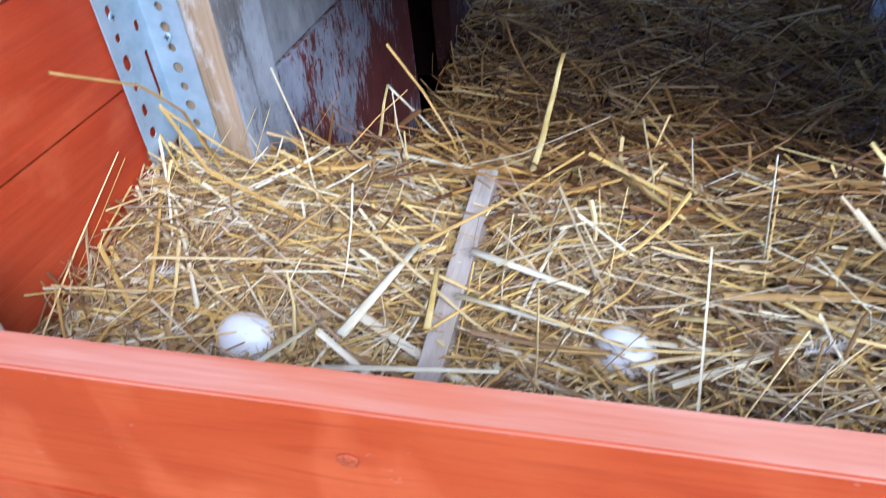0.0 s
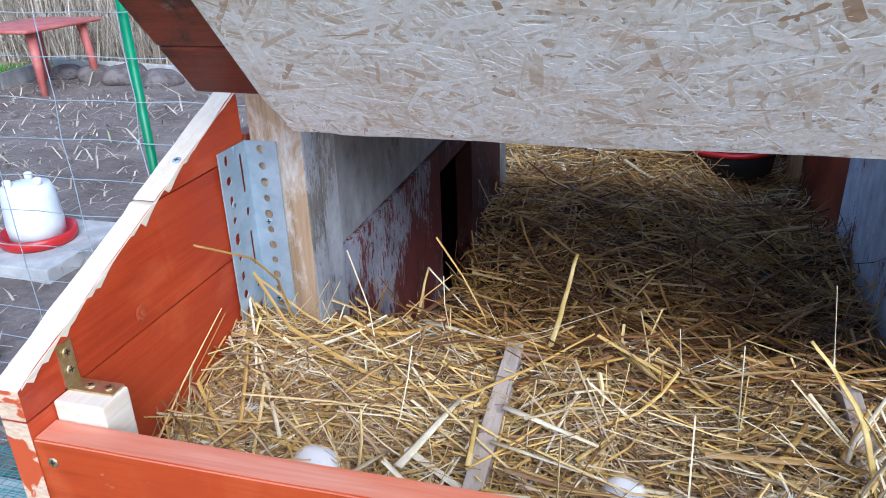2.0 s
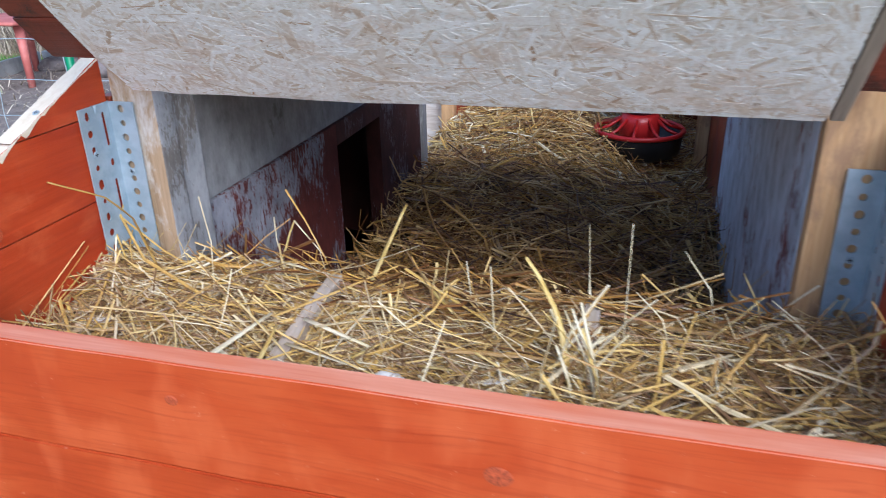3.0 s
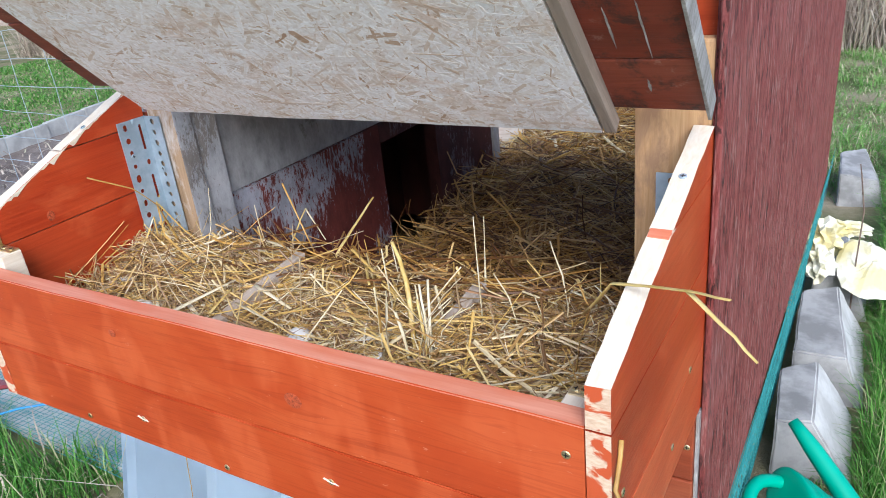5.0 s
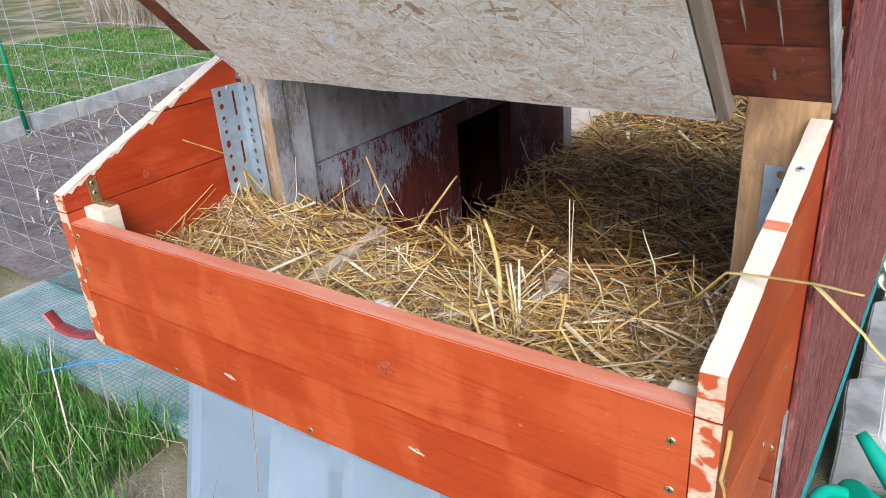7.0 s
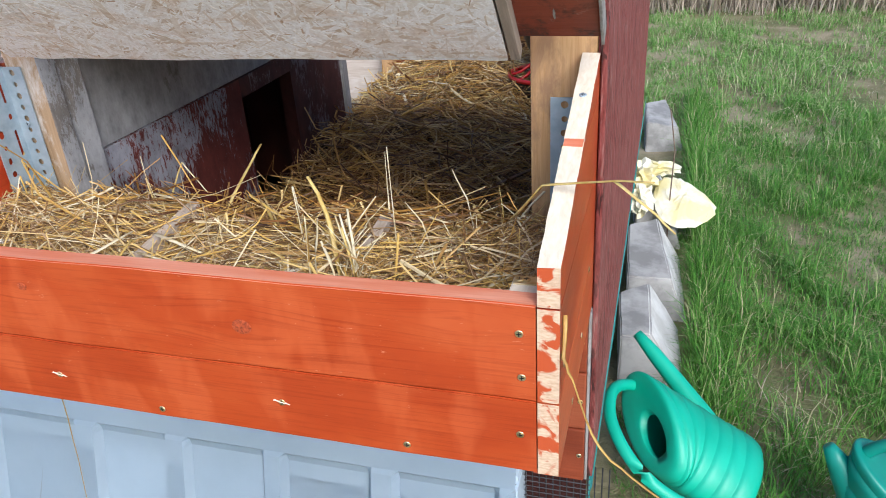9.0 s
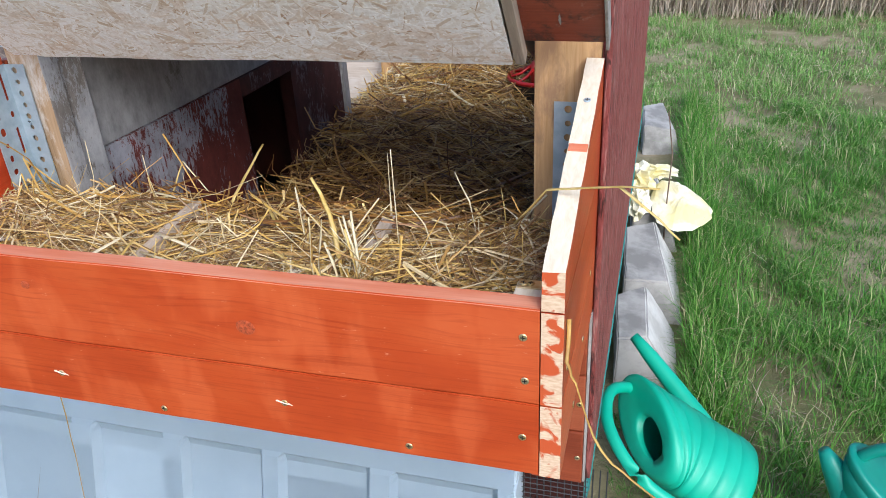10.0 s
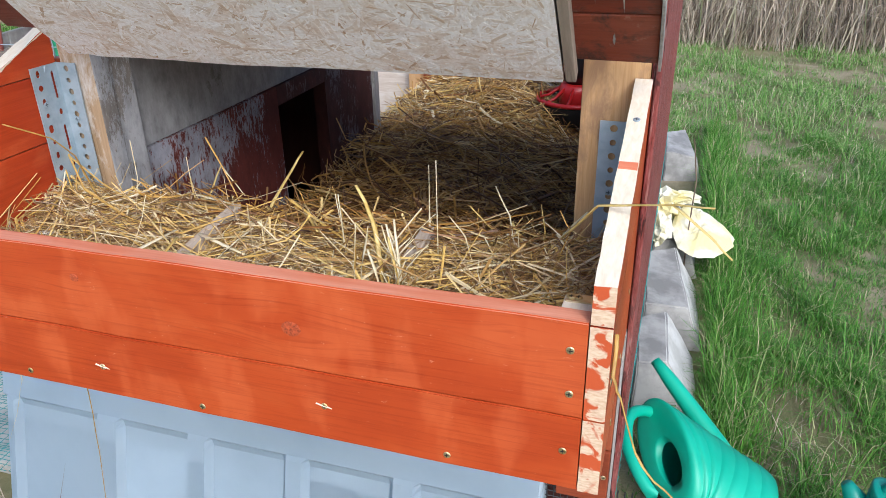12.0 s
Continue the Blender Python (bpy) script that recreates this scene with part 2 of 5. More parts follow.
def osb_base():
    m, n, l, b = material("limed_strand_board", 0.75, 0, 0.3)
    a = noise_tex(n, l, coords(n, l, (14, 60, 60), (0, 0, 0)), 2.2, 5, 0.6, 1.0)
    bb = noise_tex(n, l, coords(n, l, (60, 14, 14), (0, 0, 30)), 2.0, 5, 0.6, 1.0)
    c = ramp(n, l, mix(n, l, 0.5, a, bb), [(0.38, (0.46, 0.35, 0.27)), (0.46, (0.72, 0.69, 0.67)), (0.58, (0.82, 0.82, 0.83))])
    patch = ramp(n, l, noise_tex(n, l, coords(n, l, (3, 7, 7)), 3.0, 6, 0.7, 0.5), BW(0.52, 0.66))
    c = mix(n, l, mix(n, l, 0.7, (0, 0, 0), patch), c, (0.5, 0.4, 0.32))
    l.new(c, b.inputs["Base Color"])
    bump(n, l, b, mix(n, l, 0.5, a, bb), 0.8, 0.003)
    return m


OSB = osb_base()


def per_island(name, stops, rough=0.6, spec=0.3, streak=0.0):
    m, n, l, b = material(name, rough, 0, spec)
    g = n.new("ShaderNodeNewGeometry")
    c = ramp(n, l, g.outputs["Random Per Island"], stops)
    if streak:
        f = noise_tex(n, l, coords(n, l, (1, 1, 1), shift=False), 60, 3)
        c = mix(n, l, mix(n, l, streak, (0, 0, 0), f), c, mix(n, l, 1.0, c, (0.35, 0.28, 0.2), "MULTIPLY"))
    l.new(c, b.inputs["Base Color"])
    return m


STRAW = per_island("straw", [(0.0, (0.17, 0.09, 0.038)), (0.2, (0.34, 0.2, 0.08)), (0.4, (0.58, 0.365, 0.11)), (0.56, (0.78, 0.52, 0.14)),
                             (0.72, (0.84, 0.65, 0.3)), (0.77, (0.45, 0.31, 0.16)), (0.86, (0.88, 0.75, 0.46)), (1.0, (0.93, 0.85, 0.64))], 0.45, 0.5, streak=0.5)
# Browner coop straw; the shade under the roof is worked into its colour.
SHADE_STRAW = per_island("coop_shade_straw", [(0.0, (0.07, 0.026, 0.009)), (0.25, (0.22, 0.092, 0.024)), (0.5, (0.46, 0.235, 0.055)), (0.72, (0.7, 0.41, 0.095)), (0.82, (0.46, 0.26, 0.09)), (1.0, (0.92, 0.66, 0.28))], 0.5, 0.45, streak=0.45)
CHAFF = per_island("straw_chaff", [(0.0, (0.17, 0.095, 0.05)), (0.4, (0.36, 0.22, 0.125)), (0.7, (0.52, 0.36, 0.22)), (1.0, (0.72, 0.57, 0.41))], 0.7, 0.25, streak=0.5)


def strand_mat():
    """Limewash over pressed strands: white where it sits, worn to tan wood in patches."""
    m, n, l, b = material("limed_strands", 0.8, 0, 0.15)
    g = n.new("ShaderNodeNewGeometry")
    c = ramp(n, l, g.outputs["Random Per Island"], [(0.0, (0.4, 0.27, 0.18)), (0.025, (0.58, 0.48, 0.39)), (0.12, (0.69, 0.63, 0.57)), (0.3, (0.78, 0.76, 0.75)), (0.75, (0.86, 0.86, 0.88)), (0.93, (0.75, 0.71, 0.67)), (1.0, (0.64, 0.55, 0.47))])
    worn = ramp(n, l, noise_tex(n, l, coords(n, l, (3.5, 7, 7), shift=False), 2.2, 6, 0.7, 0.6), BW(0.5, 0.64))
    c = mix(n, l, mix(n, l, 0.8, (0, 0, 0), worn), c, mix(n, l, 1.0, c, (0.8, 0.67, 0.56), "MULTIPLY"))
    f = noise_tex(n, l, coords(n, l, (80, 80, 80), shift=False), 2.0, 4, 0.7)
    c = mix(n, l, mix(n, l, 0.5, (0, 0, 0), ramp(n, l, f, BW(0.45, 0.7))), c, mix(n, l, 1.0, c, (0.66, 0.58, 0.52), "MULTIPLY"))
    l.new(c, b.inputs["Base Color"])
    bump(n, l, b, f, 0.5, 0.0008)
    return m


OSB_FLAKE = strand_mat()
GRASS = per_island("grass_blades", [(0.0, (0.036, 0.125, 0.013)), (0.3, (0.062, 0.205, 0.022)), (0.66, (0.115, 0.285, 0.042)), (0.86, (0.2, 0.34, 0.085)), (0.94, (0.38, 0.36, 0.2)), (1.0, (0.5, 0.43, 0.28))], 0.6, 0.25)
PALE_GRASS = per_island("pale_spring_grass", [(0.0, (0.09, 0.21, 0.035)), (0.4, (0.155, 0.325, 0.068)), (0.75, (0.25, 0.4, 0.125)), (0.88, (0.45, 0.42, 0.26)), (1.0, (0.58, 0.5, 0.36))], 0.65, 0.2)
REED = per_island("dry_reed", [(0.0, (0.24, 0.19, 0.15)), (0.5, (0.46, 0.38, 0.3)), (0.85, (0.62, 0.54, 0.43)), (1.0, (0.3, 0.32, 0.18))], 0.8, 0.2)


def simple(name, col, col2, rough=0.5, metal=0.0, scale=6.0, bumpy=0.0, spec=0.5, detail=5):
    m, n, l, b = material(name, rough, metal, spec)
    f = noise_tex(n, l, coords(n, l), scale, detail, 0.6)
    l.new(ramp(n, l, f, [(0.4, col), (0.62, col2)]), b.inputs["Base Color"])
    if bumpy:
        bump(n, l, b, noise_tex(n, l, coords(n, l), scale * 7, 5, 0.65), bumpy, 0.003)
    return m


STEEL = simple("galvanised_steel", (0.33, 0.41, 0.47), (0.43, 0.51, 0.57), 0.45, 0.35, 30, 0.05)
ZINC = simple("yellow_zinc", (0.55, 0.42, 0.2), (0.72, 0.62, 0.42), 0.35, 0.9, 60, 0.05)
WIRE = simple("galvanised_wire", (0.34, 0.4, 0.44), (0.48, 0.54, 0.58), 0.5, 0.4, 20)
EGG = simple("white_eggshell", (0.8, 0.79, 0.76), (0.86, 0.85, 0.83), 0.45, 0, 30, 0.06)
PANEL_BLUE = simple("pale_blue_plastic", (0.46, 0.57, 0.67), (0.52, 0.63, 0.73), 0.38, 0, 3.0, 0.03)
CAN_GREEN = simple("turquoise_plastic", (0.008, 0.36, 0.235), (0.014, 0.43, 0.29), 0.46, 0, 5.0, 0.02)
CAN_DARK = simple("dark_teal_plastic", (0.006, 0.22, 0.17), (0.01, 0.27, 0.21), 0.4, 0, 5.0, 0.02)
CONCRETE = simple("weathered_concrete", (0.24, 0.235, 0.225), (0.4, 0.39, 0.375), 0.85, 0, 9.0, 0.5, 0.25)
# Cleaner than the weathered top, and lightened further for light from the right.
SIDE_LIT_FACE = simple("side_lit_concrete", (0.46, 0.45, 0.42), (0.62, 0.61, 0.58), 0.85, 0, 11.0, 0.4, 0.25)
SLAB = simple("pale_concrete_slab", (0.38, 0.37, 0.35), (0.52, 0.51, 0.48), 0.9, 0, 7.0, 0.4, 0.2)
NET = simple("teal_net", (0.03, 0.2, 0.2), (0.06, 0.3, 0.29), 0.5, 0, 20)
GREEN_POST = simple("green_plastic_coat", (0.006, 0.16, 0.06), (0.012, 0.22, 0.09), 0.4, 0, 10)
BAG = simple("pale_yellow_film", (0.74, 0.66, 0.34), (0.84, 0.82, 0.7), 0.35, 0, 7.0, 0.1)
RED_PLASTIC = simple("red_plastic", (0.42, 0.012, 0.012), (0.52, 0.02, 0.02), 0.35, 0, 8)
BLACK_PLASTIC = simple("black_plastic", (0.012, 0.012, 0.014), (0.03, 0.03, 0.033), 0.45, 0, 8)
MILK_PLASTIC = simple("milky_plastic", (0.68, 0.7, 0.7), (0.78, 0.79, 0.79), 0.4, 0, 8)
TABLE_RED = simple("faded_red_plastic", (0.42, 0.11, 0.09), (0.52, 0.17, 0.14), 0.55, 0, 6)
STONE = simple("fieldstone", (0.1, 0.08, 0.075), (0.2, 0.17, 0.16), 0.9, 0, 7, 0.5, 0.2)
BLUE_TWINE = simple("blue_twine", (0.03, 0.22, 0.5), (0.05, 0.3, 0.6), 0.6, 0, 20)
DARK_METAL = simple("maroon_lacquer", (0.18, 0.022, 0.02), (0.26, 0.04, 0.035), 0.4, 0, 10)


def lawn_mat():
    m, n, l, b = material("lawn_soil", 0.95, 0, 0.1)
    big = noise_tex(n, l, coords(n, l, shift=False), 1.3, 5, 0.6)
    fine = noise_tex(n, l, coords(n, l, shift=False), 40, 5, 0.7)
    c = ramp(n, l, big, [(0.38, (0.14, 0.17, 0.07)), (0.5, (0.26, 0.23, 0.13)), (0.6, (0.44, 0.36, 0.25))])
    c = mix(n, l, mix(n, l, 0.5, (0, 0, 0), fine), c, (0.09, 0.1, 0.04))
    l.new(c, b.inputs["Base Color"])
    bump(n, l, b, fine, 0.8, 0.02)
    return m


def dirt_mat():
    m, n, l, b = material("trodden_dirt", 0.95, 0, 0.15)
    big = noise_tex(n, l, coords(n, l, shift=False), 1.6, 6, 0.65)
    fine = noise_tex(n, l, coords(n, l, shift=False), 28, 6, 0.7)
    c = ramp(n, l, mix(n, l, 0.4, big, fine), [(0.35, (0.13, 0.1, 0.085)), (0.5, (0.22, 0.18, 0.155)), (0.66, (0.33, 0.28, 0.245))])
    l.new(c, b.inputs["Base Color"])
    bump(n, l, b, fine, 0.9, 0.02)
    return m


LAWN, DIRT = lawn_mat(), dirt_mat()


# ---------------------------------------------------------------- mesh helpers
def link(name, bm, mat, parent=None, label="", smooth=False):
    me = bpy.data.meshes.new(name)
    bm.to_mesh(me)
    bm.free()
    for k in (mat if isinstance(mat, (list, tuple)) else [mat]):
        me.materials.append(k)
    if smooth:
        me.shade_smooth()
    ob = new(name, me)
    if parent:
        ob.parent = parent
    return tagged(ob, label)


def part(name, bm, mat, parent, label="", smooth=False):
    return link(name, bm, mat, parent, label, smooth)


def thing(name, label, category, group="", at=(0, 0, 0), kind=""):
    ob = new(name)
    ob.empty_display_size = 0.05
    ob.location = at
    return tagged(ob, label, category, group, kind)


def box(x0, x1, y0, y1, z0, z1, bev=0.002, bm=None):
    own = bm is None
    bm = bm or bmesh.new()
    r = bmesh.ops.create_cube(bm, size=1.0)
    bmesh.ops.transform(bm, verts=r["verts"], matrix=Matrix.LocRotScale(((x0 + x1) / 2, (y0 + y1) / 2, (z0 + z1) / 2), None, (x1 - x0, y1 - y0, z1 - z0)))
    if bev and own:
        bmesh.ops.bevel(bm, geom=bm.edges[:], offset=bev, segments=2, affect="EDGES", profile=0.6)
    return bm


def prism(poly, lo, hi, axis="x", bev=0.0):
    """A polygon of (a, b) pairs drawn out along an axis from lo to hi."""
    bm = bmesh.new()
    put = {"x": lambda a, b, t: (t, a, b), "y": lambda a, b, t: (a, t, b), "z": lambda a, b, t: (a, b, t)}[axis]
    f = bm.faces.new([bm.verts.new(put(a, b, lo)) for a, b in poly])
    r = bmesh.ops.extrude_face_region(bm, geom=[f])
    d = {"x": (hi - lo, 0, 0), "y": (0, hi - lo, 0), "z": (0, 0, hi - lo)}[axis]
    bmesh.ops.translate(bm, verts=[v for v in r["geom"] if isinstance(v, bmesh.types.BMVert)], vec=d)
    bmesh.ops.recalc_face_normals(bm, faces=bm.faces[:])
    if bev:
        bmesh.ops.bevel(bm, geom=bm.edges[:], offset=bev, segments=2, affect="EDGES")
    return bm


def tube(bm, pts, r, n=6, r_end=None, flat=1.0, cap=True):
    """A round rod along points; its radius runs from r to r_end."""
    pts = [Vector(p) for p in pts]
    r_end = r if r_end is None else r_end
    rings = []
    for i, p in enumerate(pts):
        d = (pts[min(i + 1, len(pts) - 1)] - pts[max(i - 1, 0)]).normalized()
        side = d.cross(Vector((0, 0, 1)) if abs(d.z) < 0.95 else Vector((1, 0, 0))).normalized()
        up = side.cross(d)
        k = r + (r_end - r) * i / max(1, len(pts) - 1)
        rings.append([bm.verts.new(p + (side * math.cos(2 * math.pi * j / n) + up * math.sin(2 * math.pi * j / n) * flat) * k) for j in range(n)])
    for a, b in zip(rings, rings[1:]):
        for j in range(n):
            bm.faces.new((a[j], a[(j + 1) % n], b[(j + 1) % n], b[j]))
    if cap and n > 2:
        bm.faces.new(rings[0][::-1])
        bm.faces.new(rings[-1])
    return bm


def lathe(profile, n=32, cap=True):
    """A turned body from (radius, height) pairs."""
    bm = bmesh.new()
    rings = [[bm.verts.new((r * math.cos(2 * math.pi * j / n), r * math.sin(2 * math.pi * j / n), z)) for j in range(n)] for r, z in profile]
    for a, b in zip(rings, rings[1:]):
        for j in range(n):
            bm.faces.new((a[j], a[(j + 1) % n], b[(j + 1) % n], b[j]))
    if cap:
        bm.faces.new(rings[0][::-1])
        bm.faces.new(rings[-1])
    bmesh.ops.recalc_face_normals(bm, faces=bm.faces[:])
    return bm


def from_arrays(name, verts, faces, mat, parent=None, label="", smooth=False):
    me = bpy.data.meshes.new(name)
    me.from_pydata(verts.tolist(), [], faces.tolist())
    me.materials.append(mat)
    if smooth:
        me.shade_smooth()
    ob = new(name, me)
    if parent:
        ob.parent = parent
    return tagged(ob, label)


def rounded(t):
    return t * t * (3 - 2 * t)


# ---------------------------------------------------------------- ground
bm = bmesh.new()
bmesh.ops.create_grid(bm, x_segments=60, y_segments=60, size=300)
ground = link("ground", bm, LAWN, None, "short green lawn with dry patches reaching into the distance")
tagged(ground, category="ground", kind="structure")
kerb_x = lambda y: -6.25 - 0.205 * (y - 1.2)
bm = bmesh.new()
bmesh.ops.create_grid(bm, x_segments=90, y_segments=90, size=0.5)
for v in bm.verts:
    yy = 3.9 + v.co.y * 5.9
    v.co = Vector((-1.05 + (0.5 - v.co.x) * (kerb_x(yy) + 1.05), yy, 0.0))
    v.co.z = 0.012 + 0.03 * (0.5 + 0.5 * noise.noise(v.co * 1.7)) + 0.015 * noise.noise(v.co * 6)
dirt = link("dirt_yard", bm, DIRT, None, "bare trodden brown dirt of the chicken run", True)
tagged(dirt, category="ground", kind="structure")

# ---------------------------------------------------------------- nest box
W, TOP, BOT, SEAM = -1.001, 1.15, 0.92, 1.025
slope = lambda y, left=False: 1.196 + 0.418 * y if left else 1.196 + 0.324 * y
nest = thing("nest_box", "orange-stained wooden nest box with open lid hung on the coop", "nest box", at=(-0.5, 0.2, 0.92))
NEST_INV = Matrix.Translation((0.5, -0.2, -0.92))


def nest_part(name, bm, mat, label="", smooth=False, parent=None):
    bmesh.ops.transform(bm, matrix=NEST_INV, verts=bm.verts[:])
    return part(name, bm, mat, parent or nest, label, smooth)


def paint_faces(bm, test, index):
    for f in bm.faces:
        f.normal_update()
        if test(f.normal, f.calc_center_median()):
            f.material_index = index


def wobble(bm, amount, scale, pick):
    for v in bm.verts:
        if pick(v.co):
            v.co.z += amount * noise.noise(v.co * scale)


def front_plank(z0, z1):
    bm = bmesh.new()
    bmesh.ops.create_cube(bm, size=1.0)
    bmesh.ops.transform(bm, verts=bm.verts[:], matrix=Matrix.LocRotScale((W / 2, 0.014, (z0 + z1) / 2), None, (-W - 0.003, 0.028, z1 - z0)))
    bmesh.ops.bevel(bm, geom=[e for e in bm.edges if abs(e.verts[0].co.x - e.verts[1].co.x) > 0.5], offset=0.0016, segments=2, affect="EDGES")
    bmesh.ops.bisect_plane(bm, geom=bm.verts[:] + bm.edges[:] + bm.faces[:], plane_co=(W * 0.5, 0, 0), plane_no=(1, 0, 0))
    for k in range(1, 24):
        bmesh.ops.bisect_plane(bm, geom=bm.verts[:] + bm.edges[:] + bm.faces[:], plane_co=(W * k / 24.3, 0, 0), plane_no=(1, 0, 0))
    wobble(bm, 0.0016, 9, lambda c: True)
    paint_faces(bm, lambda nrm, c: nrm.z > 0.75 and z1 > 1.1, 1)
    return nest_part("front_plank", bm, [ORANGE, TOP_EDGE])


front_plank(BOT, SEAM - 0.001)
front_plank(SEAM + 0.0005, TOP)


def side_plank(x0, x1, z0, z1, top):
    """A board of the cheek, its upper edge sawn along the slope of the lid."""
    y1 = 0.383
    left = x0 < -0.5
    if top:
        rise = (slope(1, left) - slope(0, left))
        ya, yb = (z0 - slope(0, left)) / rise, (z1 - slope(0, left)) / rise
        poly = [(max(ya, 0.0), z0), (y1, z0), (y1, min(z1, slope(y1, left)))]
        if yb < y1:
            poly.append((max(yb, 0.0), z1))
        if ya < 0:
            poly.append((0.0, slope(0.0, left)))
    else:
        poly = [(0, z0), (y1, z0), (y1, z1), (0, z1)]
    bm = prism(poly, x0, x1)
    for k in range(1, 16):
        bmesh.ops.bisect_plane(bm, geom=bm.verts[:] + bm.edges[:] + bm.faces[:], plane_co=(0, y1 * k / 16.2, 0), plane_no=(0, 1, 0))
    for v in bm.verts:
        if top and abs(v.co.z - slope(v.co.y, left)) < 0.002:
            v.co.z += 0.0022 * noise.noise(v.co * 60)
            v.co.x += 0.0012 * noise.noise(v.co * 90)
    paint_faces(bm, lambda nrm, c: top and nrm.z > 0.5 and abs(c.z - slope(c.y, left)) < 0.006, 1)
    paint_faces(bm, lambda nrm, c: nrm.y < -0.8 and c.y < 0.003, 2)
    return nest_part("side_plank", bm, [ORANGE_SIDE, CUT_WOOD, BOARD_END])


for x0, x1, seams in ((0.0, 0.024, (SEAM, 1.148, 1.259)), (-1.026, W, (1.04, 1.166, 1.281))):
    side_plank(x0, x1, BOT, seams[0] - 0.001, False)
    side_plank(x0, x1, seams[0] + 0.001, seams[1] - 0.001, False)
    side_plank(x0, x1, seams[1] + 0.001, seams[2] - 0.001, True)
    side_plank(x0, x1, seams[2] + 0.001, 1.41, True)
y = 0.193
poly = [(y - 0.007, slope(y - 0.007) + 0.0012), (y + 0.006, slope(y + 0.006) + 0.0012), (y + 0.006, slope(y + 0.006) - 0.004), (y - 0.007, slope(y - 0.007) - 0.004)]
nest_part("stain_mark", prism(poly, 0.0008, 0.0232), TOP_EDGE, "orange stain run over the sawn edge")
# torn pale fringe along the sawn edge inside the cheek
poly_top, poly_low, depth = [], [], 0.004
edge_rng = random.Random(8)
for k in range(61):
    y = 0.004 + 0.376 * k / 60
    depth = edge_rng.uniform(0.004, 0.011) * (1.0 if y < 0.27 else 0.35) if edge_rng.random() < 0.22 else max(depth * 0.72, 0.0015)
    poly_top.append((y, slope(y, True) - 0.0008))
    poly_low.append((y, slope(y, True) - depth))
nest_part("torn_edge", prism(poly_top + poly_low[::-1], W - 0.0004, W + 0.0007), CUT_WOOD, "torn pale wood along the sawn edge")


def knot(at, normal, size):
    bm = lathe([(0.0005, 0.0), (0.004, 0.0002), (0.0085, 0.0001), (0.012, -0.0004)], 20)
    turn = Vector((0, 0, 1)).rotation_difference(Vector(normal)).to_matrix().to_4x4()
    bmesh.ops.transform(bm, verts=bm.verts[:], matrix=Matrix.Translation(at) @ turn @ Matrix.Diagonal((size, size * 0.8, 1, 1)))
    nest_part("knot", bm, KNOT, "dark ringed knot in the pine")


knot((-0.356, -0.0012, 1.083), (0, -1, 0), 1.1)
knot((-0.672, -0.0012, 1.108), (0, -1, 0), 0.6)
knot((W + 0.0008, 0.153, 1.184), (1, 0, 0), 0.75)
nest_part("floor_panel", box(W, 0, 0.0285, 0.382, BOT + 0.004, BOT + 0.02, 0), GREY_WOOD)
for x0, x1, z1 in ((-0.036, -0.001, 1.147), (W + 0.001, W + 0.05, 1.168)):
    nest_part("corner_block", box(x0, x1, 0.0285, 0.062, 1.0, z1, 0.002), CUT_WOOD, "pale sawn corner batten")


def screw_mesh():
    bm = lathe([(0.0047, 0.0), (0.0047, 0.0006), (0.004, 0.0012), (0.002, 0.0013), (0.0012, 0.0013)], 14)
    whole = len(bm.faces)
    # Raised black bars give the drive recess its shade by colour.
    for sx, sy in ((0.0029, 0.0006), (0.0006, 0.0029)):
        box(-sx, sx, -sy, sy, 0.0011, 0.00145, 0, bm)
    for f in list(bm.faces)[whole:]:
        f.material_index = 1
    return bm


def screw(parent, inv, at, normal, mat=ZINC):
    bm = screw_mesh()
    q = Vector((0, 0, 1)).rotation_difference(Vector(normal)).to_matrix().to_4x4()
    bmesh.ops.transform(bm, verts=bm.verts[:], matrix=inv @ Matrix.Translation(at) @ q)
    return part("screw", bm, [mat, BLACK_PLASTIC], parent)


for x, z in ((-0.019, 1.114), (-0.017, 1.057), (-0.02, 0.976), (-0.16, 0.935), (-0.508, 0.933), (-0.322, 0.974), (-0.663, 0.968), (-0.985, 1.13), (-0.988, 1.068), (-0.8, 0.935)):
    screw(nest, NEST_INV, (x, -0.0004, z), (0, -1, 0))
for x, z in ((-0.322, 0.974), (-0.663, 0.968)):
    bm = bmesh.new()
    for k, (dx, w) in enumerate(((-0.006, 0.002), (0.001, 0.0028), (0.006, 0.0018))):
        tube(bm, [(x + dx - 0.005, -0.0006, z + 0.003 - k * 0.001), (x + dx + 0.005, -0.0012, z - 0.001 * k)], w, 5, w * 0.3, 0.25)
    nest_part("splinter", bm, CUT_WOOD, "torn pale splinters round a screw")
screw(nest, NEST_INV, (0.012, 0.285, slope(0.285) + 0.001), (0, -0.32, 0.95), STEEL)
screw(nest, NEST_INV, (-1.008, 0.262, slope(0.262, True) + 0.001), (0, -0.4, 0.9), STEEL)
for y, z in ((0.03, 1.06), (0.3, 1.03), (0.22, 0.97), (0.12, 0.935)):
    screw(nest, NEST_INV, (0.0244, y, z), (1, 0, 0))


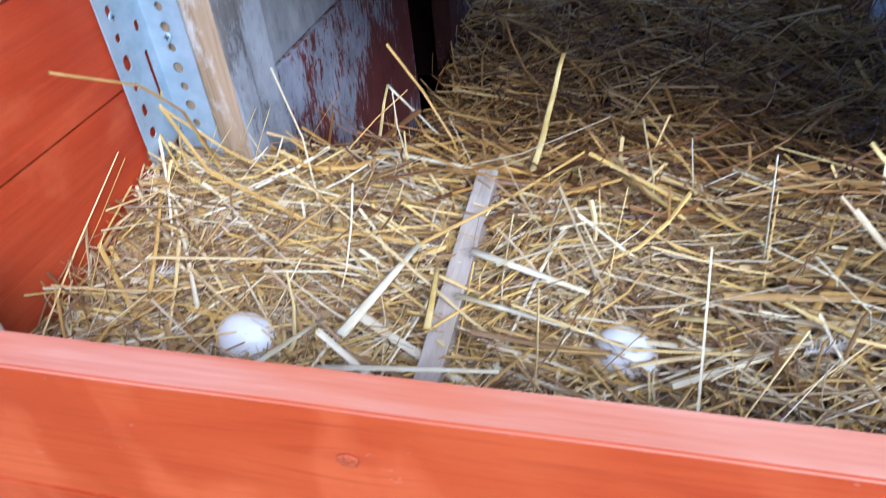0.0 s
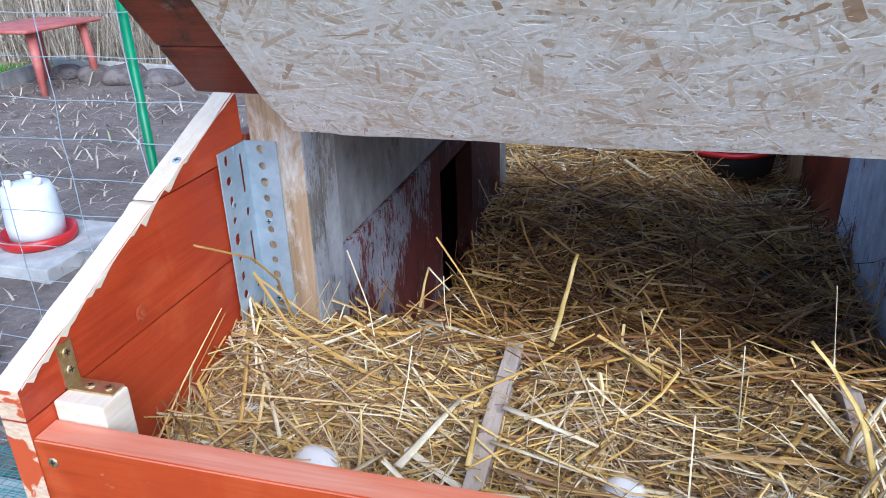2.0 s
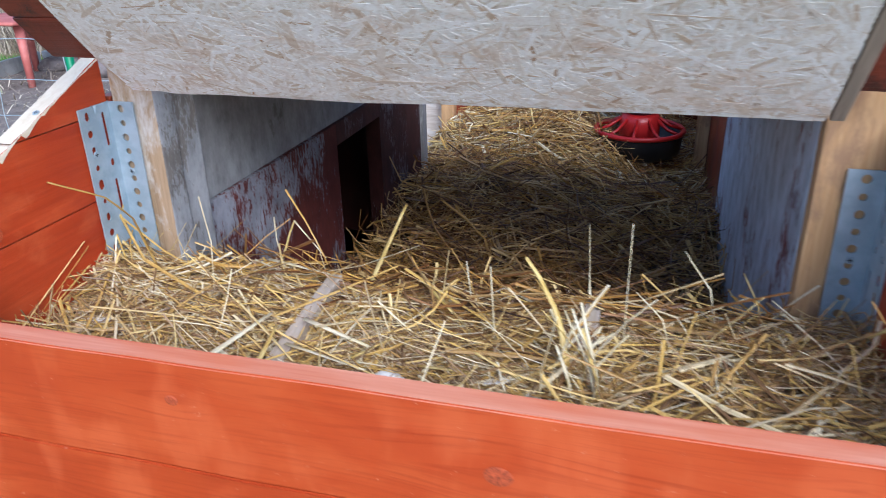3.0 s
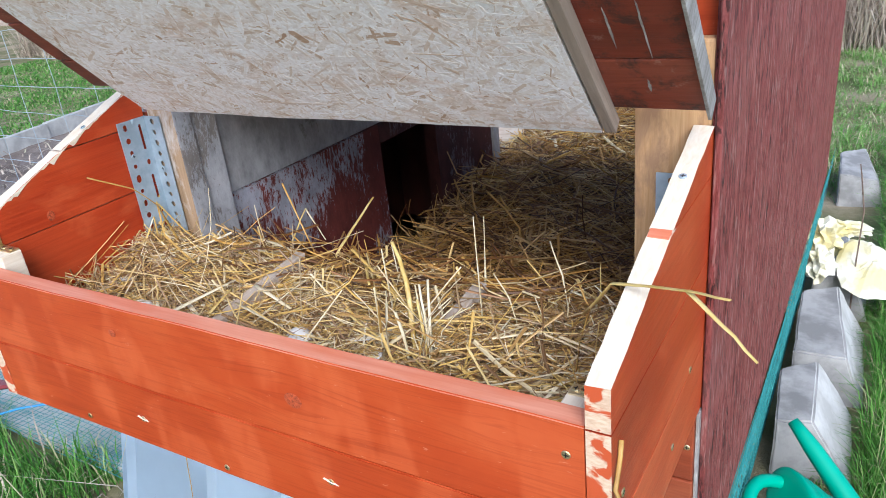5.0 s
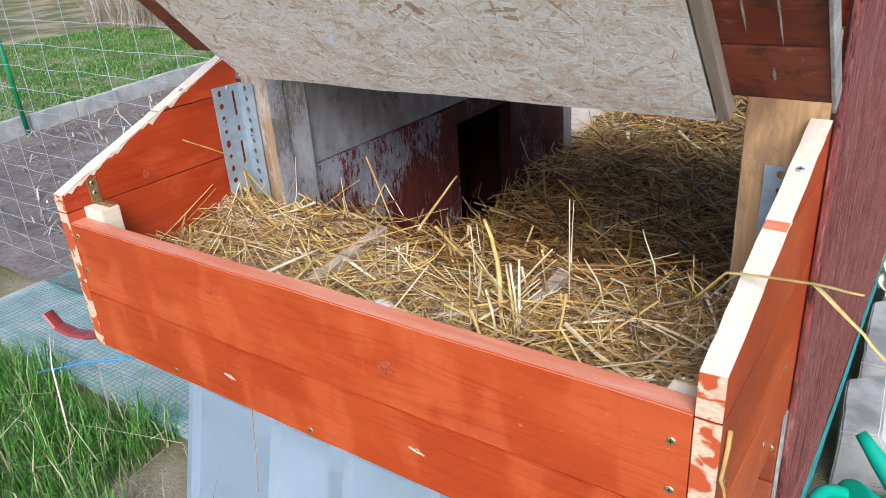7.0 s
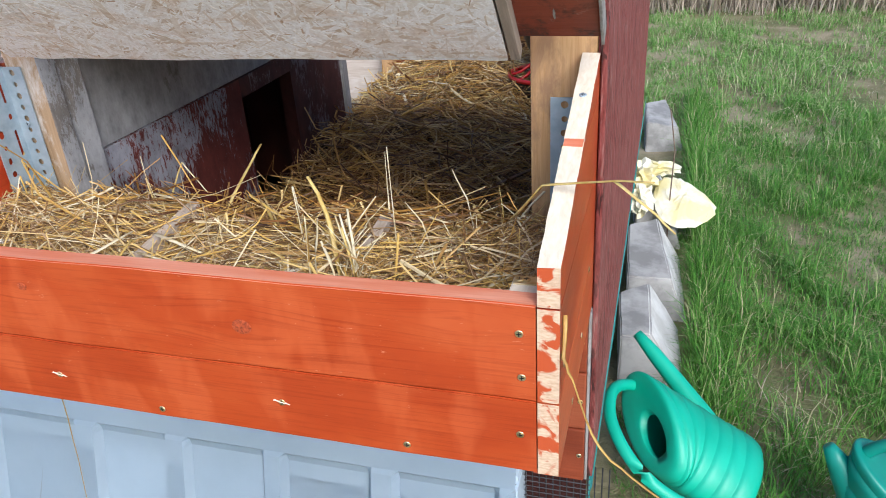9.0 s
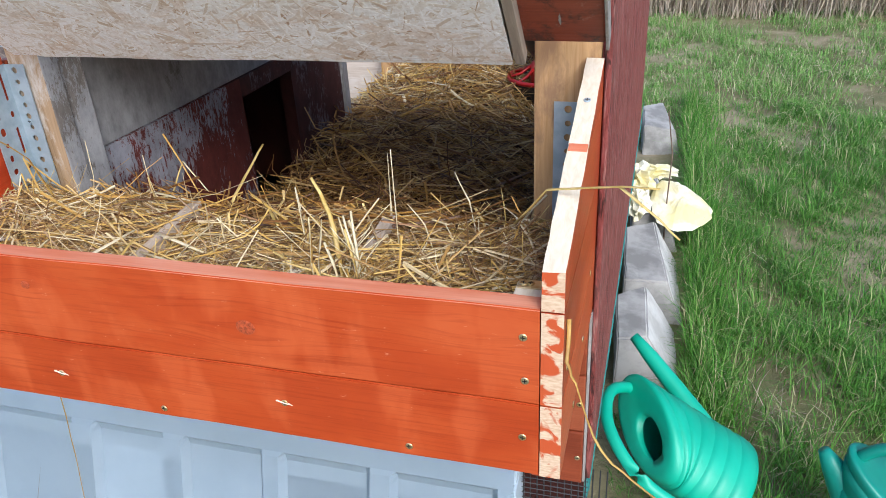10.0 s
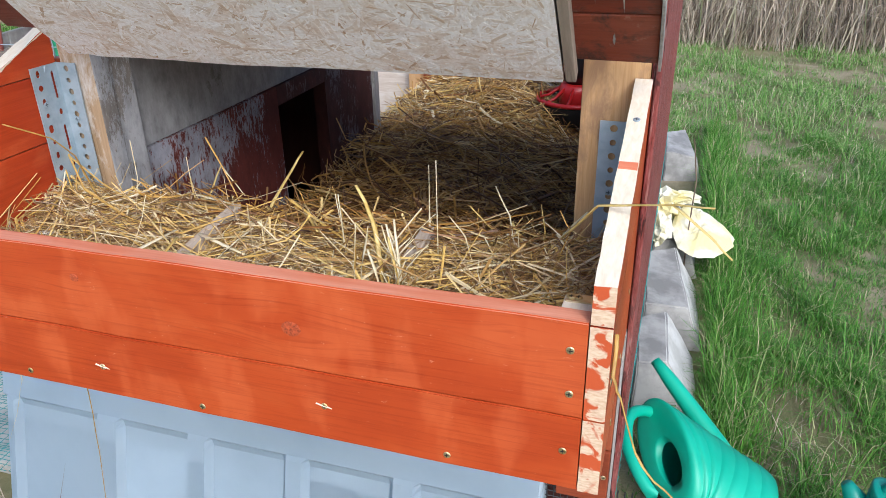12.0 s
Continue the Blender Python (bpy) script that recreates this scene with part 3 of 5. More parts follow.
def corner_bracket(x, sgn):
    """An angle bracket: one leaf on the batten, one up the cheek."""
    top, y0, y1 = 1.1682 if sgn > 0 else 1.1472, 0.045, 0.0615
    a, b = sorted((x + 0.0003 * sgn, x + (0.047 if sgn > 0 else 0.034) * sgn))
    bm = box(a, b, y0, y1, top, top + 0.002, 0)
    a, b = sorted((x + 0.0003 * sgn, x + 0.0022 * sgn))
    hi = top + (0.042 if sgn > 0 else 0.026)
    box(a, b, y0, y1, top, hi, 0, bm)
    leaf = nest_part("corner_bracket", bm, ZINC, "brass-coloured steel angle bracket")
    ym = (y0 + y1) / 2
    for p, d in (((x + 0.02 * sgn, ym, top + 0.0022), (0, 0, 1)), ((x + (0.038 if sgn > 0 else 0.028) * sgn, ym, top + 0.0022), (0, 0, 1)), ((x + 0.0026 * sgn, ym, hi - 0.009), (sgn, 0, 0)), ((x + 0.0026 * sgn, ym, hi - 0.026), (sgn, 0, 0))):
        screw(leaf, NEST_INV, p, d)


corner_bracket(W, 1)
corner_bracket(0.0, -1)


# ---------------------------------------------------------------- perforated angles
def plate_cells(bm, cells, put):
    """Flat steel with round or long holes: one ring of faces per cell (u0, u1, v0, v1, hole radius, half length)."""
    for u0, u1, v0, v1, r, half in cells:
        cu, cv = (u0 + u1) / 2, (v0 + v1) / 2
        inner, outer = [], []
        for j in range(16):
            a = 2 * math.pi * (j + 0.5) / 16
            c, s = math.cos(a), math.sin(a)
            inner.append(bm.verts.new(put(cu + r * c, cv + r * s + (half if s > 0 else -half))))
            k = 1 / max(abs(c), abs(s))
            outer.append(bm.verts.new(put(cu + k * c * (u1 - u0) / 2, cv + k * s * (v1 - v0) / 2)))
        for j in range(16):
            bm.faces.new((inner[j], inner[(j + 1) % 16], outer[(j + 1) % 16], outer[j]))
        for q in range(4):
            corner = bm.verts.new(put(u1 if q in (0, 3) else u0, v1 if q < 2 else v0))
            a, b = outer[4 * q + 1], outer[4 * q + 2]
            bm.faces.new((a, b, corner))


def perforated_angle(parent, inv, corner, s, z0, z1, wide, narrow):
    """Slotted angle: a wide leaf along the cheek, a narrow leaf on the post."""
    x, y = corner
    bm = bmesh.new()
    n = 11
    h = (z1 - z0) / n
    third = wide / 2
    cells = []
    for i in range(n):
        v0, v1 = z0 + i * h, z0 + (i + 1) * h
        cells.append((third, wide, v0, v1, 0.0042 if i % 3 else 0.0055, 0.0 if i % 2 else 0.002))
    i = 0
    while i < n:
        if i % 4 == 0 and i + 3 <= n:
            cells.append((0, third, z0 + i * h, z0 + (i + 3) * h, 0.0032, 0.021))
            i += 3
        else:
            cells.append((0, third, z0 + i * h, z0 + (i + 1) * h, 0.004, 0.0015))
            i += 1
    plate_cells(bm, cells, lambda u, v: (x, y - u, v))
    m = 13
    g = (z1 - z0) / m
    plate_cells(bm, [(0, narrow, z0 + i * g, z0 + (i + 1) * g, 0.0045 if i % 2 else 0.0055, 0) for i in range(m)], lambda u, v: (x + s * u, y, v))
    bmesh.ops.remove_doubles(bm, verts=bm.verts[:], dist=0.00005)
    bmesh.ops.recalc_face_normals(bm, faces=bm.faces[:])
    bmesh.ops.solidify(bm, geom=bm.faces[:], thickness=0.0018)
    ob = nest_part("perforated_angle", bm, STEEL, "grey galvanised perforated steel angle")
    for zz in (z0 + 0.06, z0 + 0.165):
        screw(ob, inv, (x + s * narrow * 0.5, y - 0.003, zz), (0, -1, 0), STEEL)
    screw(ob, inv, (x + s * 0.003, y - wide * 0.75, z1 - 0.065), (s, 0, 0), STEEL)
    return ob


perforated_angle(nest, NEST_INV, (W + 0.003, 0.381), 1, 1.03, 1.296, 0.062, 0.042)
perforated_angle(nest, NEST_INV, (-0.003, 0.381), -1, 0.985, 1.258, 0.062, 0.04)

# divider slats between the three nests
for x0 in (-0.68, -0.318):
    bm = box(x0, x0 + 0.02, 0.03, 0.38, 0.935, 1.024, 0.0015)
    for v in bm.verts:
        v.co.z += (v.co.y - 0.03) * 0.105 if v.co.z > 1.0 else 0
    nest_part("divider", bm, DIVIDER_WOOD, "grey weathered wooden divider half buried in straw")

# ---------------------------------------------------------------- lid
LID = Matrix.Translation((0, 0.314, 1.326)) @ Matrix(((1, 0, 0, 0), (0, -0.689, 0.725, 0), (0, 0.725, 0.689, 0), (0, 0, 0, 1)))
LEN = 0.47


def lid_edge(x):
    return 0.004 * noise.noise((x * 4, 0.3, 0)) + 0.0015 * noise.noise((x * 40, 1.3, 0))


poly = [(-0.84 + 0.75 * k / 30, lid_edge(k / 30)) for k in range(31)] + [(-0.086, LEN)] + [(-0.9, LEN), (-0.904, 0.06), (-0.899, 0.038), (-0.885, 0.022), (-0.868, 0.008)]
bm = prism(poly, 0.0, 0.018, "z")
lid = part("lid", bm, OSB, nest, "raised lid of limewashed rough strand board")
lid.matrix_basis = NEST_INV @ LID
rng = np.random.default_rng(3)


def flakes(n, x0, x1, y0, y1, z, name, parent, turn=0.75):
    """Pressed wood strands lying in the board's face, each a thin sliver."""
    c = np.stack([rng.uniform(x0, x1, n), rng.uniform(y0, y1, n), np.full(n, z)], 1)
    ln = rng.gamma(2.0, 0.014, n) + 0.006
    wd = rng.gamma(1.3, 0.0024, n) + 0.0006
    a = rng.normal(0, turn, n)
    far = rng.random(n) < 0.6
    a[far] = rng.uniform(-1.6, 1.6, far.sum())
    u = np.stack([np.cos(a), np.sin(a), rng.normal(0, 0.002, n)], 1)
    w = np.stack([-np.sin(a), np.cos(a), rng.normal(0, 0.014, n)], 1)
    h = rng.uniform(0.00005, 0.0003, n)
    shape = np.array([[-1, -0.3], [-0.8, -1], [0.75, -0.9], [1, 0.1], [0.85, 1], [-0.7, 0.8]])
    v = c[:, None] + u[:, None] * (shape[None, :, :1] * ln[:, None, None] / 2) + w[:, None] * (shape[None, :, 1:] * wd[:, None, None] / 2)
    v[:, :, 0] = np.clip(v[:, :, 0], x0, x1)
    v[:, :, 1] = np.clip(v[:, :, 1], y0, y1)
    top = v.copy()
    top[:, :, 2] -= h[:, None]
    full = np.concatenate([top, v], 1).reshape(-1, 3)
    base = (np.arange(n) * 12)[:, None]
    caps = [base + np.array([[0, 1, 2, 3]]), base + np.array([[0, 3, 4, 5]])]
    sides = [base + np.array([[j, j + 6, (j + 1) % 6 + 6, (j + 1) % 6]]) for j in range(6)]
    ob = from_arrays(name, full, np.concatenate(caps + sides), OSB_FLAKE, parent, "pressed limed wood strands")
    return tagged(ob, kind="stuff")


flakes(6500, -0.898, -0.088, 0.005, LEN, -0.0002, "pressed_strand_layer", lid)
s0 = 0.021
while s0 < LEN:
    s1 = min(s0 + 0.096, LEN)
    bm = box(-0.996, 0.03, s0 + 0.0015, s1 - 0.0015, 0.019, 0.037, 0.0025)
    if s0 < 0.03:
        for v in bm.verts:
            if v.co.y < 0.06:
                v.co.y += 0.02 * (0.03 - v.co.x)
    part("lid_plank", bm, LID_RED, lid, "dark red stained plank")
    s0 += 0.096
for x, s_, w, h in ((-0.045, 0.17, 0.0022, 0.05), (-0.012, 0.165, 0.002, 0.075), (-0.024, 0.07, 0.003, 0.02)):
    poly = [(x + w / 2 * math.cos(a * 0.2618) * (1 + 0.9 * noise.noise((a * 0.9, x * 50, 0))), s_ + h / 2 * math.sin(a * 0.2618) * (1 + 0.5 * noise.noise((a * 0.9, s_ * 50, 3)))) for a in range(24)]
    part("paint_drip", prism(poly, 0.0182, 0.0192, "z"), GREY_WOOD, lid, "dried pale drips")
part("edge_strip", box(0.0305, 0.0345, 0.016, LEN, 0.012, 0.04, 0.0008), GREY_WOOD, lid, "grey weathered edge strip")
part("batten", box(-0.0855, -0.072, 0.0, LEN, 0.0, 0.0185, 0.001), BATTEN_WOOD, lid, "brown-grey batten along the strand board")

# ---------------------------------------------------------------- coop
coop = thing("chicken_coop", "red and orange wooden chicken coop with open nest hatch", "chicken coop", at=(-0.5, 1.4, 0.0))
COOP_INV = Matrix.Translation((0.5, -1.4, 0.0))


def coop_part(name, bm, mat, label="", smooth=False, parent=None):
    bmesh.ops.transform(bm, matrix=COOP_INV, verts=bm.verts[:])
    return part(name, bm, mat, parent or coop, label, smooth)


bm = box(-0.994, -0.926, 0.386, 0.43, 0.55, 1.42, 0.004)
paint_faces(bm, lambda nrm, c: nrm.x > 0.8, 1)
coop_part("post", bm, [STILE_WOOD, JAMB_WOOD], "pale pine door post with lime stains")
coop_part("jamb_board", box(-0.985, -0.931, 0.432, 0.49, 0.6, 1.42, 0.003), JAMB_WOOD, "grey limewashed board")
coop_part("post", box(-0.073, 0.0208, 0.386, 0.412, 0.55, 1.42, 0.004), POST_WOOD, "brown weathered pine post")
# partition on the left: white panel above, flaking red panel below with a pop hole
coop_part("upper_panel", box(-0.985, -0.952, 0.492, 1.66, 1.102, 1.305, 0.001), WHITE_PANEL, "dusty white panel")
coop_part("lower_panel", box(-0.985, -0.945, 0.492, 1.03, 0.6, 1.1, 0.001), PEEL_RED, "red panel with flaking white paint")
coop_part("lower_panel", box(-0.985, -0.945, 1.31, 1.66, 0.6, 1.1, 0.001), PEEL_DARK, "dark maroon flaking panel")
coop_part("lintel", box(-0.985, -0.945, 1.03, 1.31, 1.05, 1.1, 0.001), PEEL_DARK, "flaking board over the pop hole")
# Added closed box, unseen from outside, that keeps the pop hole dark.
coop_part("hatch_board", box(-1.3, -1.28, 0.93, 1.6, 0.6, 1.12, 0.001), DARK_BOARD, "added board behind the pop hole, shade painted into its red")
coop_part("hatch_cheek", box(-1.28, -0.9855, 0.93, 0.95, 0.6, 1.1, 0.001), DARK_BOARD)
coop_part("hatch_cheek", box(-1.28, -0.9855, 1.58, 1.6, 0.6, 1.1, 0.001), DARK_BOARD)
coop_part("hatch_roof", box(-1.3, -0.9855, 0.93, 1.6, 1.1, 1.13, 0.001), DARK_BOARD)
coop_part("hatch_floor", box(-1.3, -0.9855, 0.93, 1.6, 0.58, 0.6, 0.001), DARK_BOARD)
coop_part("end_batten", box(-0.99, -0.935, 1.662, 1.7, 0.6, 1.305, 0.003), GREY_WOOD)
coop_part("feeder_beam", box(-0.45, -0.071, 2.01, 2.05, 1.435, 1.465, 0.002), POST_WOOD)
coop_part("beam_post", box(-0.11, -0.071, 2.01, 2.05, 0.6, 1.434, 0.002), POST_WOOD)
# right-hand inner panel
coop_part("inner_panel", box(-0.07, -0.055, 0.431, 1.5, 0.6, 1.3, 0.001), PEEL_GREY, "grey flaking panel")
coop_part("inner_panel", box(-0.07, -0.055, 1.503, 2.5, 0.6, 1.2, 0.001), BROWN_RED)
# rear wall, lit bay on the left, floor, added roof
z = 0.6
while z < 1.1:
    coop_part("rear_plank", box(-1.05, 0.03, 2.5, 2.52, z + 0.001, z + 0.119, 0.002), BROWN_RED)
    z += 0.12
coop_part("rear_post", box(-1.106, -1.051, 2.46, 2.52, 0.6, 1.25, 0.003), POST_WOOD)
coop_part("bay_wall", box(-1.45, -1.1, 2.522, 2.54, 0.55, 1.3, 0.001), BAY_BOARD, "limewashed strand board wall")
coop_part("bay_wall", box(-1.47, -1.45, 1.7, 2.54, 0.55, 1.0, 0.001), DIVIDER_WOOD, "grey limewashed board wall")
coop_part("bay_wall", box(-1.45, -0.991, 1.68, 1.7, 0.55, 1.0, 0.001), DIVIDER_WOOD, "grey limewashed board wall")
coop_part("coop_floor", box(-1.45, 0.028, 0.432, 2.5, 0.58, 0.6, 0), GREY_WOOD)
# Out of view; ends early so the sun reaches the rear straw.
bm = prism([(0.435, 1.52), (1.27, 1.312), (1.27, 1.337), (0.435, 1.545)], -1.02, 0.0255)
coop_part("roof", bm, BROWN_RED, "unseen short sloping roof added to shade the front of the coop")
# outer side wall, rough red boarding
bm = bmesh.new()
bmesh.ops.create_cube(bm, size=1.0)
bmesh.ops.transform(bm, verts=bm.verts[:], matrix=Matrix.LocRotScale((0.0305, 1.4, 1.23), None, (0.0085, 2.05, 1.34)))
bmesh.ops.bevel(bm, geom=bm.edges[:], offset=0.0015, segments=1, affect="EDGES")
for v in bm.verts:
    if v.co.z > 1:
        v.co.z += 1.56 - 0.165 * (v.co.y - 0.375) - 1.9
coop_part("side_wall", bm, ROUGH_RED, "rough-sawn red-painted side wall")
coop_part("corner_strip", box(0.0215, 0.0258, 0.366, 0.43, 0.56, 0.915, 0.0008), GREY_WOOD)
coop_part("corner_strip", box(0.0215, 0.0258, 0.384, 0.43, 0.916, 1.54, 0.0008), ROUGH_RED)
coop_part("left_wall", box(-1.02, -1.0, 0.39, 0.929, 0.53, 1.3, 0.001), BROWN_RED)
coop_part("left_wall", box(-1.02, -1.0, 1.601, 1.66, 0.53, 1.3, 0.001), BROWN_RED)
coop_part("left_wall", box(-1.02, -1.0, 0.93, 1.6, 1.131, 1.3, 0.001), BROWN_RED)
# outer front boards above the hatch and below the box
z = 1.38
while z < 1.6:
    coop_part("front_board", box(-1.0, 0.021, 0.413, 0.4335, z + 0.001, z + 0.119, 0.002), ORANGE)
    z += 0.12
for z0 in (0.56, 0.68, 0.8):
    coop_part("front_board", box(-0.07, 0.021, 0.36, 0.3845, z0 + 0.001, z0 + 0.118, 0.003), BROWN_RED)
for k in range(3):
    screw(coop, COOP_INV, (0.012, 0.3595, 0.62 + 0.12 * k), (0, -1, 0))
for x in (-0.9, -0.05):
    for y in (0.5, 2.4):
        coop_part("leg", box(x - 0.035, x + 0.035, y - 0.035, y + 0.035, 0.0, 0.578, 0.004), POST_WOOD)
# Shares the near-black colour of the pop hole boards.
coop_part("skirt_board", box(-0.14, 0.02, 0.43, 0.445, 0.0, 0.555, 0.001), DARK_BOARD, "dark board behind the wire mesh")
# black wire mesh under the front corner
bm = bmesh.new()
for k in range(16):
    tube(bm, [(-0.13 + k * 0.013, 0.4, 0.02), (-0.13 + k * 0.013, 0.4, 0.56)], 0.0013, 4)
for k in range(42):
    tube(bm, [(-0.13, 0.4, 0.02 + k * 0.013), (0.03, 0.4, 0.02 + k * 0.013)], 0.0013, 4)
coop_part("wire_mesh", bm, BLACK_PLASTIC, "black small-mesh wire")


# ---------------------------------------------------------------- panel below the box
def blue_panel():
    """Moulded panel: flat top band, upright ribs, sunken fields between them."""
    p = thing("storage_chest", "pale blue ribbed plastic storage chest standing under the nest box", "storage chest", at=(-0.7, 0.34, 0.0))
    inv = Matrix.Translation((0.7, -0.34, 0.0))
    bm = bmesh.new()
    ribs = [(-1.31, -1.27), (-1.064, -0.994), (-0.838, -0.774), (-0.611, -0.553), (-0.383, -0.319), (-0.135, -0.095)]
    xs = []
    for a, b in ribs:
        xs += [a, a + 0.012, b - 0.012, b]
    zs = [0.0, 0.5, 0.53, 0.546, 0.556, 0.57, 0.62]

    def depth(x, zz):
        rib = any(a <= x <= b for a, b in ribs)
        edge = any(abs(x - a) < 1e-6 or abs(x - b) < 1e-6 for a, b in ribs)
        if zz > 0.551:
            return 0.0
        if rib and not edge:
            return -0.002
        return 0.016 if zz < 0.54 else 0.009
    grid = [[bm.verts.new((x, 0.33 + depth(x, zz) + 0.28 * (zz - 0.6), zz)) for x in xs] for zz in zs]
    for r0, r1 in zip(grid, grid[1:]):
        for j in range(len(xs) - 1):
            bm.faces.new((r0[j], r0[j + 1], r1[j + 1], r1[j]))
    bmesh.ops.solidify(bm, geom=bm.faces[:], thickness=-0.004)
    bmesh.ops.transform(bm, verts=bm.verts[:], matrix=inv)
    part("front_panel", bm, PANEL_BLUE, p)
    for x0, x1 in ((-1.31, -1.304), (-0.101, -0.095)):
        part("side_panel", prism([(-0.155, 0.0), (0.42, 0.0), (0.42, 0.535), (0.0, 0.535)], x0 + 0.7, x1 + 0.7), PANEL_BLUE, p)
    part("rear_panel", box(-0.603, 0.598, 0.421, 0.427, 0.0, 0.535, 0.001), PANEL_BLUE, p)
    part("chest_lid", box(-0.608, 0.604, 0.01, 0.43, 0.537, 0.555, 0.004), PANEL_BLUE, p)


blue_panel()

# ---------------------------------------------------------------- straw
rng = np.random.default_rng(11)


def bed(x, y):
    """Height of the litter: full in the nests, falling to the coop floor behind."""
    x, y = np.asarray(x, float), np.asarray(y, float)
    h = 1.0 + 0.1 * np.clip(y, 0, 0.3)
    h = h + 0.022 * np.exp(-((x + 0.82) / 0.16) ** 2 - ((y - 0.3) / 0.14) ** 2) + 0.035 * np.exp(-((x + 0.99) / 0.08) ** 2)
    h = h + 0.022 * np.exp(-((x + 0.3) / 0.12) ** 2 - ((y - 0.2) / 0.09) ** 2) - 0.01 * np.exp(-((x + 0.53) / 0.06) ** 2 - ((y - 0.17) / 0.055) ** 2)
    h = h - 0.008 * np.exp(-((x + 0.83) / 0.06) ** 2 - ((y - 0.14) / 0.055) ** 2) - 0.008 * np.exp(-((x + 0.67) / 0.03) ** 2) * (y < 0.4)
    h = h + 0.014 * np.clip((x + 0.45) / 0.2, 0, 1) * np.clip((0.3 - y) / 0.2, 0, 1)
    h = h + 0.036 * np.clip((x + 0.24) / 0.16, 0, 1) * np.clip((0.4 - y) / 0.08, 0, 1) + 0.028 * np.clip((x + 0.12) / 0.09, 0, 1) * np.clip((0.42 - y) / 0.06, 0, 1)
    t = np.clip((y - 0.33) / 0.5, 0, 1)
    h = h + (0.785 - 1.03) * (t * t * (3 - 2 * t))
    t = np.clip((y - 1.4) / 0.8, 0, 1)
    h = h + 0.085 * t * np.exp(-((x + 0.5) / 0.4) ** 2) - 0.16 * t * np.clip((-0.9 - x) / 0.25, 0, 1) - 0.1 * np.exp(-((x + 0.22) / 0.19) ** 2 - ((y - 1.95) / 0.4) ** 2)
    h = h - 0.03 * np.exp(-((y - 1.05) / 0.28) ** 2) + 0.03 * np.exp(-((y - 1.5) / 0.2) ** 2 - ((x + 0.7) / 0.3) ** 2) - 0.03 * np.exp(-((y - 1.72) / 0.1) ** 2) * np.exp(-((x + 0.5) / 0.45) ** 2)
    h = h + 0.02 * np.sin(5 * x + 2 * y) * np.clip(y - 0.5, 0, 1) + 0.01 * np.sin(23 * x + 9 * y) * np.sin(17 * y - 5 * x)
    return h


def strands(name, n, area, length, width, tilt, mat, label, lift=(-0.02, 0.006), bend=0.25, parent=None, k=6):
    """Flattened hollow stalks strewn over the litter, each bent once or twice."""
    x = rng.uniform(area[0], area[1], n)
    y = rng.uniform(area[2], area[3], n)
    ln = rng.gamma(4.0, length / 4.0, n).clip(0.01, length * 2.6)
    a = np.where(rng.random(n) < 0.5, rng.normal(0, 0.55, n), rng.uniform(0, 2 * np.pi, n))
    el = rng.normal(0, tilt, n)
    d = np.stack([np.cos(a) * np.cos(el), np.sin(a) * np.cos(el), np.sin(el)], 1)
    s = np.linspace(-0.5, 0.5, k)
    kink = rng.normal(0, bend, (n, 3)) * np.array([1, 1, 0.5])
    shape = (np.abs(s) * 2) ** 1.5 * 0.35
    c = np.stack([x, y, np.zeros(n)], 1)
    p = c[:, None] + d[:, None] * (s[None, :, None] * ln[:, None, None]) + kink[:, None] * (shape[None, :, None] * ln[:, None, None])
    p[:, :, 0] = np.clip(p[:, :, 0], area[4], area[5])
    p[:, :, 1] = np.clip(p[:, :, 1], area[6], area[7])
    ground_z = bed(p[:, :, 0], p[:, :, 1])
    mean = bed(x, y)[:, None]
    p[:, :, 2] += 0.72 * ground_z + 0.28 * mean + rng.uniform(lift[0], lift[1], n)[:, None]
    p[:, :, 2] = np.maximum(p[:, :, 2], ground_z - 0.035)
    side = np.cross(d, np.array([0, 0, 1.0]) + rng.normal(0, 0.5, (n, 3)))
    side /= np.linalg.norm(side, axis=1)[:, None]
    up = np.cross(side, d)
    w = (rng.gamma(5.0, width / 5.0, n).clip(0.0006, width * 2.2))[:, None, None]
    taper = np.linspace(1.0, 0.45, k)[None, :, None]
    ring = [p + side[:, None] * w * taper * cu + up[:, None] * w * taper * cv for cu, cv in ((0.5, 0), (0, 0.26), (-0.5, 0), (0, -0.26))]
    v = np.stack(ring, 2).reshape(-1, 3)
    base = (np.arange(n) * k * 4)[:, None]
    f = []
    for i in range(k - 1):
        for j in range(4):
            f.append(base + np.array([[i * 4 + j, i * 4 + (j + 1) % 4, (i + 1) * 4 + (j + 1) % 4, (i + 1) * 4 + j]]))
    ob = from_arrays(name, v, np.concatenate(f), mat, parent, label)
    return tagged(ob, category="straw", kind="stuff")


NEST_AREA = (W + 0.01, -0.01, 0.034, 0.42, W + 0.004, -0.003, 0.03, 0.47)
COOP_AREA = (-0.92, -0.08, 0.36, 2.45, -0.938, -0.074, 0.3, 2.49)
DEEP_AREA = (-0.92, -0.08, 0.9, 2.45, -0.938, -0.074, 0.8, 2.49)
REAR_AREA = (-1.0, -0.1, 1.72, 2.45, -1.08, -0.076, 1.6, 2.49)
BAY_AREA = (-1.42, -0.9, 1.72, 2.45, -1.44, -0.85, 1.71, 2.49)


